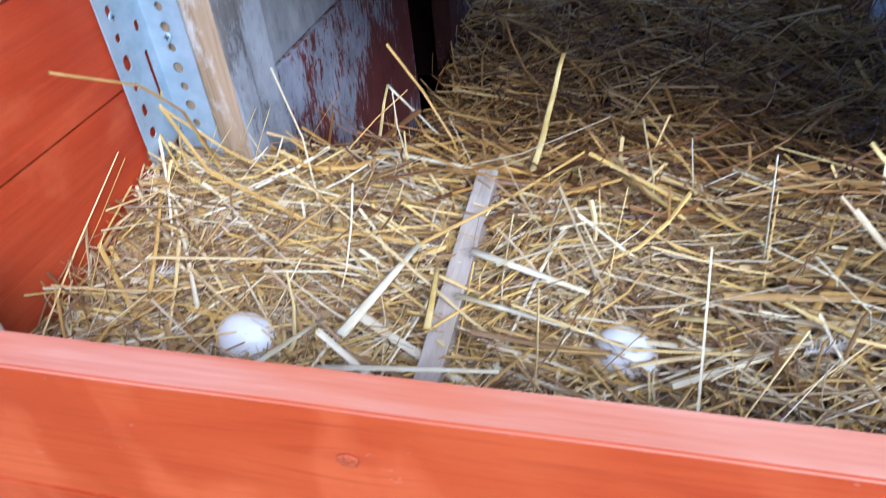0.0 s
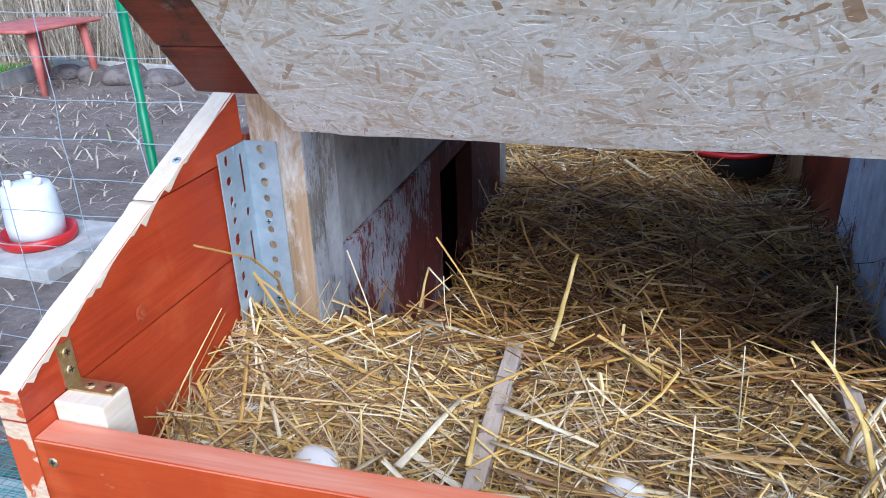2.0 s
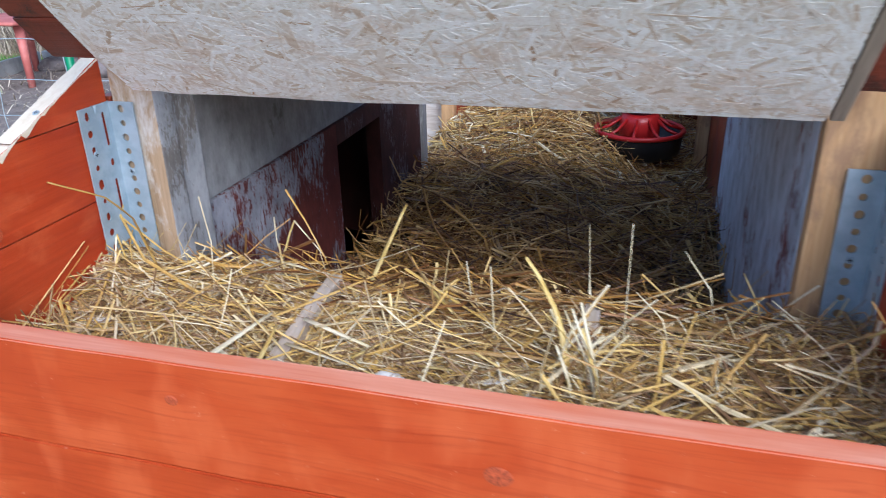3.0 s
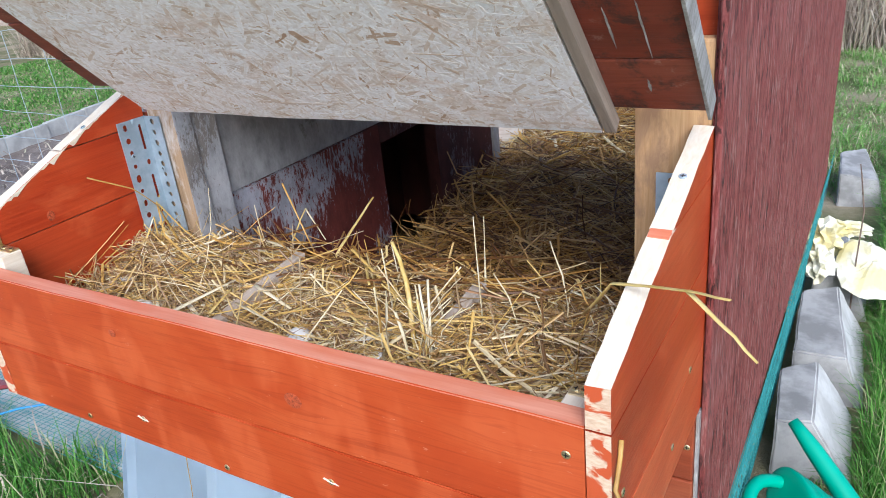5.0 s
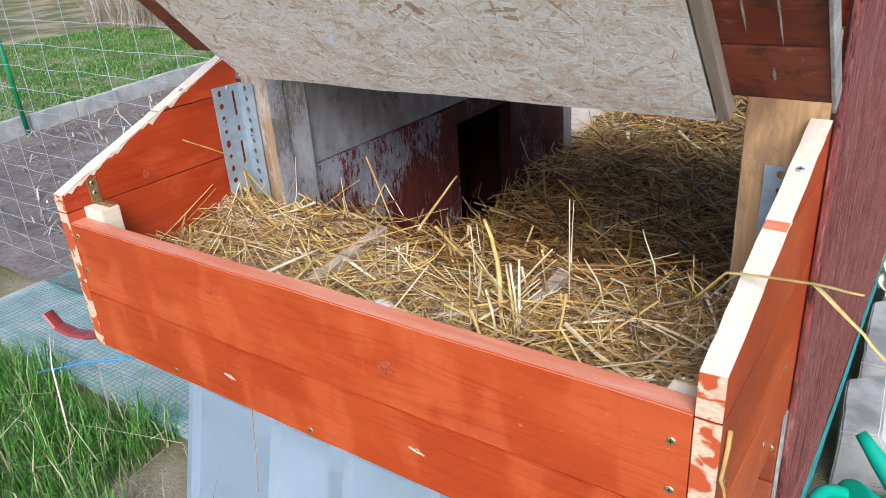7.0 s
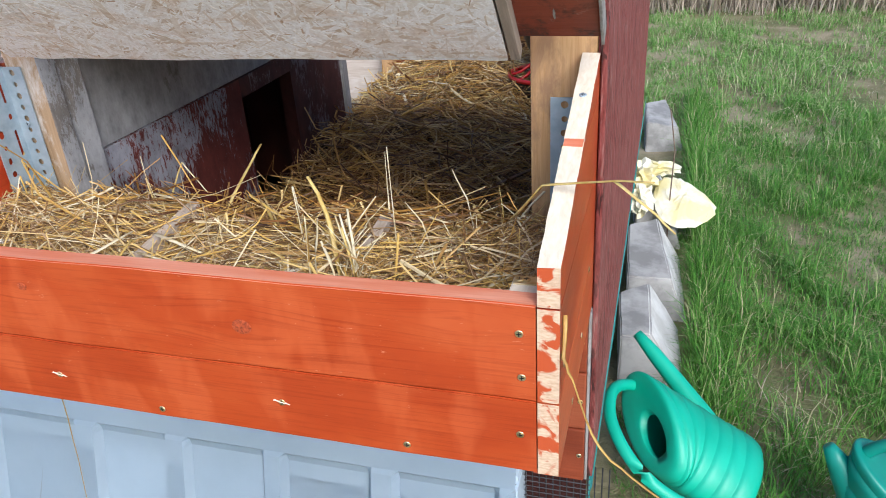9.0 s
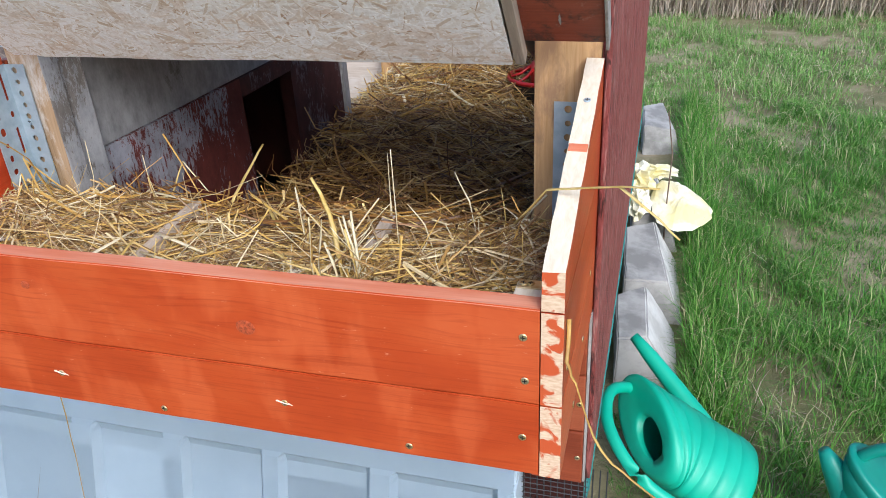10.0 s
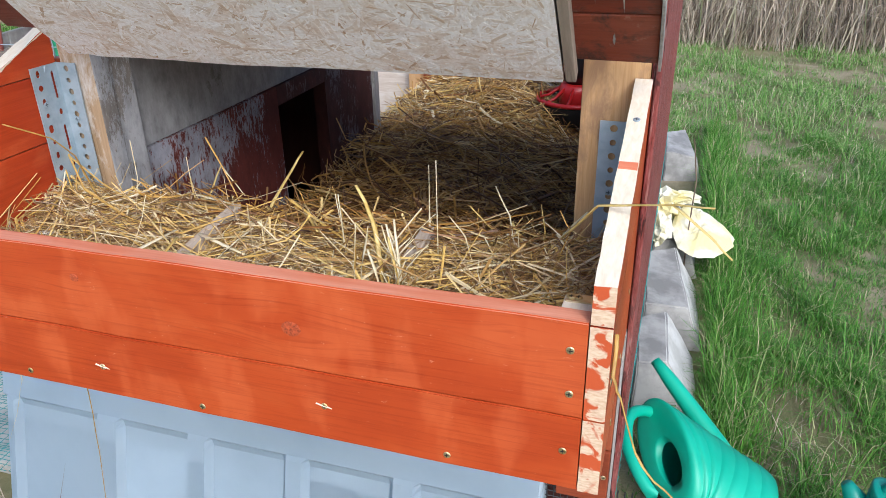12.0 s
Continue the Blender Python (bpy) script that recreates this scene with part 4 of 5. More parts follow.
def litter(name, x0, x1, y0, y1, nx, ny, label):
    gx, gy = np.meshgrid(np.linspace(x0, x1, nx), np.linspace(y0, y1, ny))
    gz = bed(gx, gy) - 0.02 + rng.normal(0, 0.003, gx.shape)
    v = np.stack([gx, gy, gz], 2).reshape(-1, 3)
    i = (np.arange(ny - 1)[:, None] * nx + np.arange(nx - 1)[None, :]).reshape(-1, 1)
    f = np.concatenate([i, i + 1, i + nx + 1, i + nx], 1)
    ob = from_arrays(name, v, f, LITTER, None, label)
    return tagged(ob, category="straw", kind="stuff")


# Chaff brown darkened so the gaps between stalks read as shade.
LITTER = simple("chaff_with_gap_shade", (0.03, 0.018, 0.009), (0.13, 0.08, 0.038), 0.9, 0, 60, 0.9, 0.2)
litter("litter_bed", W + 0.002, -0.002, 0.029, 0.43, 120, 60, "matted brown chaff in the nests, darkened as shade between stalks")
litter("litter_bed", -0.937, -0.072, 0.432, 2.498, 90, 160, "matted brown chaff on the coop floor, darkened as shade between stalks")
litter("litter_bed", -1.448, -0.94, 1.71, 2.498, 40, 60, "matted brown chaff in the lit bay, darkened as shade between stalks")
strands("straw_bedding", 6000, NEST_AREA, 0.1, 0.0027, 0.18, STRAW, "loose golden straw filling the nest box", bend=0.4)
strands("straw_bedding", 2100, NEST_AREA, 0.19, 0.0034, 0.13, STRAW, "long golden straw stalks in the nest box", (-0.01, 0.011), 0.42)
strands("straw_bedding", 170, NEST_AREA, 0.14, 0.005, 0.05, STRAW, "broad flat straw blades in the nest box", (-0.01, 0.003), 0.3)
strands("straw_bedding", 420, NEST_AREA, 0.085, 0.0026, 0.6, STRAW, "straw stalks standing up from the nest", (0.0, 0.014), 0.6)
strands("chaff", 7500, NEST_AREA, 0.035, 0.0022, 0.32, CHAFF, "short broken straw and chaff", (-0.02, 0.003), 0.5, k=4)
strands("chaff", 4500, NEST_AREA, 0.055, 0.0012, 0.35, CHAFF, "thin curly straw fibres", (-0.014, 0.006), 0.9, k=4)
strands("straw_bedding", 2600, COOP_AREA, 0.22, 0.0046, 0.2, SHADE_STRAW, "long brown straw on the coop floor, coop shade in its colour", (-0.004, 0.03), 0.4)
strands("straw_bedding", 5200, COOP_AREA, 0.12, 0.0042, 0.24, SHADE_STRAW, "golden straw covering the coop floor", (-0.015, 0.016), 0.4)
strands("straw_bedding", 420, DEEP_AREA, 0.17, 0.0075, 0.24, SHADE_STRAW, "broad straw blades on the coop floor", (-0.005, 0.025), 0.4)
strands("straw_bedding", 700, COOP_AREA, 0.12, 0.0032, 0.6, SHADE_STRAW, "straw sticking up on the coop floor", (0.0, 0.035), 0.5)
strands("chaff", 5000, COOP_AREA, 0.04, 0.0022, 0.28, CHAFF, "short broken straw on the coop floor", (-0.02, 0.004), k=4)
# Brighter straw laid here to paint in the daylight on the rear heap.
strands("straw_bedding", 3000, REAR_AREA, 0.1, 0.0055, 0.3, STRAW, "golden straw heaped at the rear of the coop, daylight in its colour", (-0.005, 0.03), 0.4)
strands("straw_bedding", 900, BAY_AREA, 0.1, 0.0036, 0.2, SHADE_STRAW, "golden straw in the lit bay")


def stalk(points, width, mat=None, flat=0.35):
    """One bent stalk or blade lying on or standing in the litter."""
    pts = [Vector(p) for p in points]
    fine = []
    for i in range(len(pts) - 1):
        fine += [pts[i].lerp(pts[i + 1], k / 3) + Vector((noise.noise(pts[i] * 40 + Vector((k, 0, 0))), noise.noise(pts[i] * 40 + Vector((0, k, 0))), 0)) * 0.0015 for k in range(3)]
    fine.append(pts[-1])
    bm = bmesh.new()
    tube(bm, fine, width / 2, 6, width * 0.28, flat)
    ob = link("straw_stalk", bm, mat or STALK, None, "single long golden straw stalk sticking out of the bedding", True)
    return tagged(ob, category="straw", group="loose straw stalks")


STALK = simple("golden_stalk", (0.5, 0.34, 0.09), (0.7, 0.54, 0.22), 0.45, 0, 25, 0.05, 0.4)
PALE_STALK = simple("pale_stalk", (0.66, 0.56, 0.34), (0.78, 0.71, 0.52), 0.5, 0, 25, 0.05, 0.4)
OCHRE_STALK = simple("ochre_stalk", (0.36, 0.2, 0.05), (0.52, 0.33, 0.09), 0.5, 0, 25, 0.05, 0.4)
stalk([(-0.31, 0.19, 1.0), (-0.322, 0.205, 1.07), (-0.335, 0.225, 1.115), (-0.36, 0.25, 1.15), (-0.379, 0.263, 1.169)], 0.0095, STALK)
stalk([(-0.312, 0.38, 0.98), (-0.316, 0.407, 1.053), (-0.323, 0.433, 1.147)], 0.005, PALE_STALK)
stalk([(-0.32, 0.19, 1.0), (-0.299, 0.2, 1.084), (-0.262, 0.2, 1.137), (-0.235, 0.2, 1.165)], 0.005, PALE_STALK)
stalk([(-0.645, 0.4, 1.0), (-0.629, 0.44, 1.049), (-0.622, 0.49, 1.08), (-0.615, 0.541, 1.111)], 0.009)
stalk([(-0.848, 0.52, 0.96), (-0.846, 0.542, 0.991), (-0.843, 0.598, 1.043)], 0.0065)
stalk([(-0.843, 0.598, 1.043), (-0.808, 0.58, 1.018), (-0.773, 0.565, 0.993)], 0.004, PALE_STALK)
stalk([(-0.42, 0.3, 1.0), (-0.428, 0.3, 1.135)], 0.006, PALE_STALK)
stalk([(-0.266, 0.3, 1.0), (-0.266, 0.3, 1.205)], 0.005, PALE_STALK)
stalk([(-0.08, 0.17, 1.05), (-0.06, 0.15, 1.14), (-0.045, 0.14, 1.19), (-0.06, 0.15, 1.21)], 0.0035, OCHRE_STALK)
stalk([(-0.055, 0.15, 1.175), (-0.012, 0.115, 1.236), (0.028, 0.1, 1.247), (0.07, 0.072, 1.263), (0.107, 0.05, 1.272)], 0.0075)
stalk([(0.068, 0.074, 1.262), (0.1, 0.06, 1.243), (0.131, 0.05, 1.218)], 0.0065)
stalk([(0.027, 0.02, 1.13), (0.028, -0.002, 1.09), (0.038, -0.006, 1.067), (0.06, -0.01, 1.0), (0.074, -0.02, 0.985), (0.104, -0.03, 0.965), (0.137, -0.04, 0.95)], 0.005, OCHRE_STALK)
stalk([(-0.975, 0.22, 1.23), (-0.95, 0.284, 1.19), (-0.94, 0.316, 1.148), (-0.93, 0.34, 1.05)], 0.008, OCHRE_STALK)
stalk([(-0.725, 0.079, 1.09), (-0.606, 0.093, 1.09)], 0.006, PALE_STALK)
stalk([(-0.969, 0.152, 1.03), (-0.902, 0.193, 1.045), (-0.836, 0.227, 1.04)], 0.008, OCHRE_STALK)
stalk([(-0.742, 0.149, 1.05), (-0.707, 0.255, 1.06)], 0.011, PALE_STALK)
stalk([(-0.659, 0.252, 1.06), (-0.559, 0.222, 1.05)], 0.009, PALE_STALK)
stalk([(-0.426, 0.168, 1.04), (-0.399, 0.218, 1.05), (-0.362, 0.293, 1.06)], 0.009, OCHRE_STALK)
stalk([(-0.663, 0.206, 1.05), (-0.551, 0.181, 1.045)], 0.006, PALE_STALK)
stalk([(-0.789, 0.407, 1.06), (-0.684, 0.389, 1.055)], 0.008, PALE_STALK)
stalk([(-0.756, 0.038, 1.12), (-0.75, 0.145, 1.07)], 0.007, PALE_STALK)
stalk([(-0.498, 0.219, 1.035), (-0.351, 0.213, 1.04)], 0.006)
stalk([(-0.677, 0.165, 1.05), (-0.681, 0.221, 1.065)], 0.007)
stalk([(-0.579, 0.209, 1.04), (-0.544, 0.254, 1.045)], 0.006)
stalk([(-0.544, 0.4, 1.052), (-0.486, 0.33, 1.05)], 0.007)
stalk([(-0.469, 0.4, 0.97), (-0.483, 0.4, 1.091)], 0.005, PALE_STALK)
stalk([(-1.03, 0.29, 0.92), (-1.032, 0.292, 0.633), (-1.02, 0.268, 0.498), (-1.015, 0.246, 0.388)], 0.0035, OCHRE_STALK)
stalk([(-1.2, 0.3, 0.93), (-1.215, 0.298, 0.625), (-1.247, 0.286, 0.537), (-1.282, 0.275, 0.461)], 0.003, PALE_STALK)
tuft_rng = random.Random(5)
for k in range(34):
    a, out = tuft_rng.uniform(0, 6.283), tuft_rng.uniform(0.02, 0.1)
    bx, by = -0.315 + 0.035 * math.cos(a * 3), 0.2 + 0.03 * math.sin(a * 2)
    hi = tuft_rng.uniform(0.04, 0.135)
    stalk([(bx, by, 0.99), (bx + out * 0.3 * math.cos(a), by + out * 0.3 * math.sin(a), 1.03 + hi * 0.45), (bx + out * math.cos(a), by + out * 0.8 * math.sin(a), 1.03 + hi)], tuft_rng.uniform(0.003, 0.0075), tuft_rng.choice((STALK, PALE_STALK, PALE_STALK, OCHRE_STALK)))
for k in range(26):
    bx, by, a = tuft_rng.uniform(-0.2, -0.015), tuft_rng.uniform(0.08, 0.36), tuft_rng.uniform(0, 6.283)
    hi, out = tuft_rng.uniform(0.02, 0.085), tuft_rng.uniform(0.03, 0.08)
    tip = (min(bx + out * math.cos(a), -0.006), by + out * math.sin(a), 1.05 + hi)
    stalk([(bx, by, 0.99), (bx * 0.5 + tip[0] * 0.5 + 0.004, by + 0.3 * out * math.sin(a), 1.05 + hi * 0.6), tip], tuft_rng.uniform(0.0025, 0.0045), tuft_rng.choice((STALK, PALE_STALK, OCHRE_STALK)))
for x, y, lean in ((-0.985, 0.26, 0.03), (-0.98, 0.3, 0.05), (-0.97, 0.33, 0.02), (-0.955, 0.36, 0.03), (-0.98, 0.15, 0.02), (-0.93, 0.37, 0.02), (-0.04, 0.12, -0.02), (-0.06, 0.2, 0.03), (-0.03, 0.27, -0.03), (-0.1, 0.3, 0.04), (-0.15, 0.16, -0.04), (-0.05, 0.33, 0.02), (-0.02, 0.16, -0.03), (-0.03, 0.22, 0.01), (-0.07, 0.26, -0.02), (-0.09, 0.18, 0.03), (-0.02, 0.3, -0.015), (-0.21, 0.27, 0.06), (-0.36, 0.24, -0.05)):
    stalk([(x, y, 0.99), (x + lean * 0.4, y + 0.01, 1.06), (x + lean * 1.5, y + 0.03, 1.1 + lean * 0.5)], 0.003, STALK if lean > 0 else PALE_STALK)

WHITE_DOWN = simple("white_down", (0.62, 0.6, 0.57), (0.78, 0.77, 0.75), 0.7, 0, 60, 0.2)
for k, (x, y, z, a) in enumerate(((-0.395, 0.185, 1.05, 0.5), (-0.93, 0.2, 1.05, 0.2), (-0.35, 0.16, 1.05, 1.9))):
    bm = bmesh.new()
    for j in range(9):
        t = j / 8 - 0.5
        c = Vector((x + 0.03 * t * math.cos(a), y + 0.03 * t * math.sin(a), z + 0.006 * t * t))
        d = Vector((math.cos(a + 0.9), math.sin(a + 0.9), 0.25)) * 0.011 * (1 - 2.4 * t * t)
        tube(bm, [c, c + d], 0.0007, 4, 0.0002)
        tube(bm, [c, c + Vector((math.cos(a - 0.9), math.sin(a - 0.9), 0.25)) * 0.011 * (1 - 2.4 * t * t)], 0.0007, 4, 0.0002)
    tube(bm, [(x - 0.017 * math.cos(a), y - 0.017 * math.sin(a), z), (x + 0.017 * math.cos(a), y + 0.017 * math.sin(a), z)], 0.0006, 5)
    tagged(link("feather", bm, WHITE_DOWN, None, "small white downy feather lying on the straw"), category="feather", group="feathers in the nest")

# eggs
def egg(at, turn, tilt):
    prof = []
    for i in range(13):
        t = math.pi * i / 12
        prof.append((max(0.0002, 0.0215 * math.sin(t) * (1 + 0.12 * math.cos(t))), -0.0275 * math.cos(t)))
    bm = lathe(prof, 28)
    ob = link("egg", bm, EGG, None, "white hen's egg lying in the straw", True)
    ob.matrix_world = Matrix.Translation(at) @ pose(0, 0, 0, 90 + tilt, 0, turn)
    return tagged(ob, category="egg", group="eggs in the nests")


egg((-0.527, 0.198, 1.01), 70, 8)
egg((-0.832, 0.157, 1.026), 80, -6)


# ---------------------------------------------------------------- feeder
def feeder():
    f = thing("hanging_feeder", "black and red plastic poultry feeder hanging over the straw", "feeder", at=(-0.292, 2.02, 0.83))
    part("pan", lathe([(0.001, -0.045), (0.125, -0.045), (0.136, -0.036), (0.143, 0.026), (0.143, 0.03), (0.137, 0.03), (0.13, -0.02), (0.001, -0.03)], 40), BLACK_PLASTIC, f, "black pan", True)
    for k in range(10):
        a = 2 * math.pi * k / 10 + 0.2
        bm = bmesh.new()
        tube(bm, [(0.139 * math.cos(a), 0.139 * math.sin(a), 0.034), (0.1 * math.cos(a), 0.1 * math.sin(a), 0.045), (0.058 * math.cos(a), 0.058 * math.sin(a), 0.075)], 0.0055, 6)
        part("spoke", bm, RED_PLASTIC, f, "", True)
    bm = bmesh.new()
    tube(bm, [(0.142 * math.cos(2 * math.pi * k / 40), 0.142 * math.sin(2 * math.pi * k / 40), 0.034) for k in range(41)], 0.0085, 8)
    part("rim", bm, RED_PLASTIC, f, "red plastic rim", True)
    part("hub", lathe([(0.066, -0.02), (0.066, 0.06), (0.06, 0.085), (0.04, 0.09)], 24), RED_PLASTIC, f, "red hub", True)
    part("cone", lathe([(0.04, 0.088), (0.075, 0.13), (0.1, 0.2), (0.1, 0.24), (0.04, 0.25)], 28), BLACK_PLASTIC, f, "black hopper", True)
    part("tube", lathe([(0.045, 0.24), (0.045, 0.5), (0.04, 0.5)], 24), BLACK_PLASTIC, f, "", True)
    bm = bmesh.new()
    tube(bm, [(0, 0, 0.5), (0, 0, 0.62)], 0.003, 6)
    part("hanger", bm, WIRE, f)


feeder()


# ---------------------------------------------------------------- concrete blocks and bag
def wedge_block(front, back, ridge, skew, out, high, drop):
    """A cast kerb stone: a flat top beside the net, its outer flank sloping from the ridge to the grass."""
    ring = [(0.0, back - 0.09, high), (ridge, back, high), (ridge + skew, front + 0.03, high - drop), (0.02, front, high - drop * 0.5)]
    foot = [(0.0, back - 0.05, -0.02), (out - 0.02, back + 0.02, -0.02), (out, front + 0.02, -0.02), (0.02, front - 0.02, -0.02)]
    bm = bmesh.new()
    top = [bm.verts.new((x + 0.012, yy, z)) for x, yy, z in ring]
    low = [bm.verts.new((x + 0.012, yy, z)) for x, yy, z in foot]
    bm.faces.new(top)
    bm.faces.new(low[::-1])
    for k in range(4):
        bm.faces.new((top[k], low[k], low[(k + 1) % 4], top[(k + 1) % 4]))
    bmesh.ops.recalc_face_normals(bm, faces=bm.faces[:])
    bmesh.ops.bevel(bm, geom=bm.edges[:], offset=0.006, segments=2, affect="EDGES")
    bmesh.ops.subdivide_edges(bm, edges=[e for e in bm.edges if e.calc_length() > 0.05], cuts=5, use_grid_fill=True)
    for v in bm.verts:
        v.co += 0.005 * Vector((noise.noise(v.co * 14), noise.noise(v.co * 14 + Vector((5, 0, 0))), noise.noise(v.co * 14 + Vector((0, 7, 0)))))
    # Faces turned to +x get the paler concrete with side light painted in.
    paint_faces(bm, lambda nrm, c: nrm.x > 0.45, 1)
    ob = link("concrete_block", bm, [CONCRETE, SIDE_LIT_FACE], None, "rough grey wedge-shaped concrete block in the grass", False)
    return tagged(ob, category="concrete block", group="blocks along the coop")


wedge_block(1.38, 1.73, 0.098, 0.02, 0.24, 0.2, 0.01)
wedge_block(1.78, 2.27, 0.11, 0.065, 0.245, 0.2, 0.03)
wedge_block(2.36, 2.78, 0.105, 0.05, 0.225, 0.2, 0.02)
wedge_block(3.6, 3.98, 0.11, 0.085, 0.235, 0.2, 0.06)


def crumpled_bag():
    """A folded film bag: a creased bunch over the block and a flat pouch spilling onto the grass."""
    bm = bmesh.new()
    outline = [Vector(p) for p in ((0.12, 2.52, 0.27), (0.21, 2.515, 0.265), (0.3, 2.49, 0.215), (0.375, 2.385, 0.185), (0.21, 2.235, 0.16), (0.11, 2.34, 0.2))]
    mid = sum(outline, Vector()) / 6
    for sign in (1, -1):
        rings = []
        for r in range(1, 8):
            ring = []
            for k in range(36):
                a, t = divmod(k / 6, 1)
                p0, p1, p2, p3 = (outline[(int(a) + j) % 6] for j in (-1, 0, 1, 2))
                edge = (1 - t) ** 3 / 6 * p0 + (3 * t ** 3 - 6 * t * t + 4) / 6 * p1 + (-3 * t ** 3 + 3 * t * t + 3 * t + 1) / 6 * p2 + t ** 3 / 6 * p3
                edge = mid + (edge - mid) * (1.17 + 0.1 * noise.noise((k * 0.8, 2.0, 0)))
                p = mid.lerp(edge, r / 7)
                q = Vector((p.x * 14, p.y * 9, sign))
                crease = 0.012 * abs(noise.noise(q)) + 0.008 * abs(noise.noise(q * 2.3))
                p.z += sign * 0.03 * math.sqrt(max(0.0, 1 - (r / 7) ** 2)) + (0.012 - crease) * min(1, 2 - 2 * r / 7) + 0.004 * noise.noise((k * 0.9, r, 0))
                ring.append(bm.verts.new(p))
            rings.append(ring)
        top = bm.verts.new(mid + Vector((0, 0, sign * 0.03)))
        for k in range(36):
            bm.faces.new((top, rings[0][k], rings[0][(k + 1) % 36]))
            for r in range(6):
                bm.faces.new((rings[r][k], rings[r + 1][k], rings[r + 1][(k + 1) % 36], rings[r][(k + 1) % 36]))
    for centre, size, seed in (((0.055, 2.5, 0.29), (0.085, 0.07, 0.075), 0.0), ((0.05, 2.35, 0.24), (0.055, 0.08, 0.07), 3.0), ((0.12, 2.57, 0.3), (0.09, 0.05, 0.035), 7.0)):
        r = bmesh.ops.create_icosphere(bm, subdivisions=3, radius=1.0)
        for v in r["verts"]:
            q = v.co * 1.5 + Vector((seed, seed * 0.5, 0))
            c = 1.25 - 1.3 * abs(noise.noise(q)) - 0.7 * abs(noise.noise(q * 2.3))
            v.co = Vector((centre[0] + v.co.x * size[0] * c, centre[1] + v.co.y * size[1] * c, centre[2] + v.co.z * size[2] * c))
    bmesh.ops.remove_doubles(bm, verts=bm.verts[:], dist=0.0005)
    bmesh.ops.recalc_face_normals(bm, faces=bm.faces[:])
    ob = link("plastic_bag", bm, BAG, None, "crumpled pale yellow plastic bag on the blocks", False)
    tagged(ob, category="bag")


crumpled_bag()


# ---------------------------------------------------------------- watering cans
LONG_SPOUT = [(0.1, 0, 0.06), (0.15, 0, 0.13), (0.2, 0, 0.205), (0.25, 0, 0.285), (0.268, 0, 0.315), (0.285, 0, 0.345)]
SHORT_SPOUT = [(0.05, 0, 0.15), (0.085, 0, 0.2), (0.115, 0, 0.243), (0.14, 0, 0.28), (0.16, 0, 0.31)]


def watering_can(name, mat, label, m, spout, wide):
    """Oval body with moulded rings, a dished top slanting towards the handle with the filling hole, long spout and bow handle."""
    can = thing(name, label, "watering can", "watering cans")
    slant = lambda v: 0.7 * v.co.x * rounded(min(1.0, max(0.0, (v.co.z - 0.13) / 0.12)))
    prof = [(0.005, 0.0), (0.095, 0.0), (0.105, 0.008)]
    for k in range(6):
        zz = 0.02 + k * 0.036
        r = 0.108 - 0.0025 * k
        prof += [(r, zz), (r + 0.0008, zz + 0.015), (r, zz + 0.031), (r - 0.0028, zz + 0.033), (r - 0.0028, zz + 0.0345)]
    prof += [(0.0945, 0.245), (0.0935, 0.256), (0.09, 0.262), (0.084, 0.2645), (0.075, 0.2645), (0.06, 0.264), (0.044, 0.2635), (0.0415, 0.262), (0.0405, 0.258), (0.0405, 0.244)]
    bm = lathe(prof, 48, False)
    bmesh.ops.scale(bm, vec=(1.22, 0.86, 1.0), verts=bm.verts[:])
    for v in bm.verts:
        if v.co.z > 0.23 and v.co.xy.length < 0.075:
            v.co.x -= 0.027 * min(1.0, (0.075 - v.co.xy.length) / 0.02)
        v.co.z += slant(v)
    part("body", bm, mat, can, "", True)
    bm = bmesh.new()
    tube(bm, spout, wide, 16, 0.0135)
    part("spout", bm, mat, can, "", True)
    bm = bmesh.new()
    pts = [(-0.1, 0, 0.062), (-0.145, 0, 0.095), (-0.168, 0, 0.14), (-0.172, 0, 0.2), (-0.158, 0, 0.26), (-0.122, 0, 0.312), (-0.07, 0, 0.352), (-0.01, 0, 0.368), (0.04, 0, 0.362), (0.075, 0, 0.335), (0.09, 0, 0.31)]
    fine = []
    for i in range(len(pts) - 1):
        p0, p1, p2, p3 = (Vector(pts[min(max(i + k, 0), len(pts) - 1)]) for k in (-1, 0, 1, 2))
        for k in range(3):
            t = k / 3
            fine.append(0.5 * ((2 * p1) + (p2 - p0) * t + (2 * p0 - 5 * p1 + 4 * p2 - p3) * t * t + (3 * p1 - p0 - 3 * p2 + p3) * t ** 3))
    tube(bm, fine + [Vector(pts[-1])], 0.0145, 12)
    part("handle", bm, mat, can, "", True)
    can.matrix_world = m
    return can


can_axis = Vector((-0.8, 0.06, 0.5)).normalized()
can_spout = Vector((0.0, 0.97, 0.1))
can_spout = (can_spout - can_axis * can_spout.dot(can_axis)).normalized()
can_side = can_axis.cross(can_spout)
CAN_POSE = Matrix.Translation((0.376, 0.93, 0.07)) @ Matrix((can_spout, can_side, can_axis)).transposed().to_4x4() @ Matrix.Scale(1.1, 4)
watering_can("watering_can", CAN_GREEN, "turquoise plastic watering can lying tipped in the grass", CAN_POSE, LONG_SPOUT, 0.03)
watering_can("watering_can", CAN_DARK, "dark teal watering can standing in the grass", pose(0.69, 0.8, 0.0, 0, 0, 165), SHORT_SPOUT, 0.055)

# ---------------------------------------------------------------- teal net along the coop
net = thing("net", "teal plastic netting stretched along the coop side", "net")


def net_cord(pts):
    bm = bmesh.new()
    tube(bm, pts, 0.0008, 3, cap=False)
    part("cord", bm, NET, net)


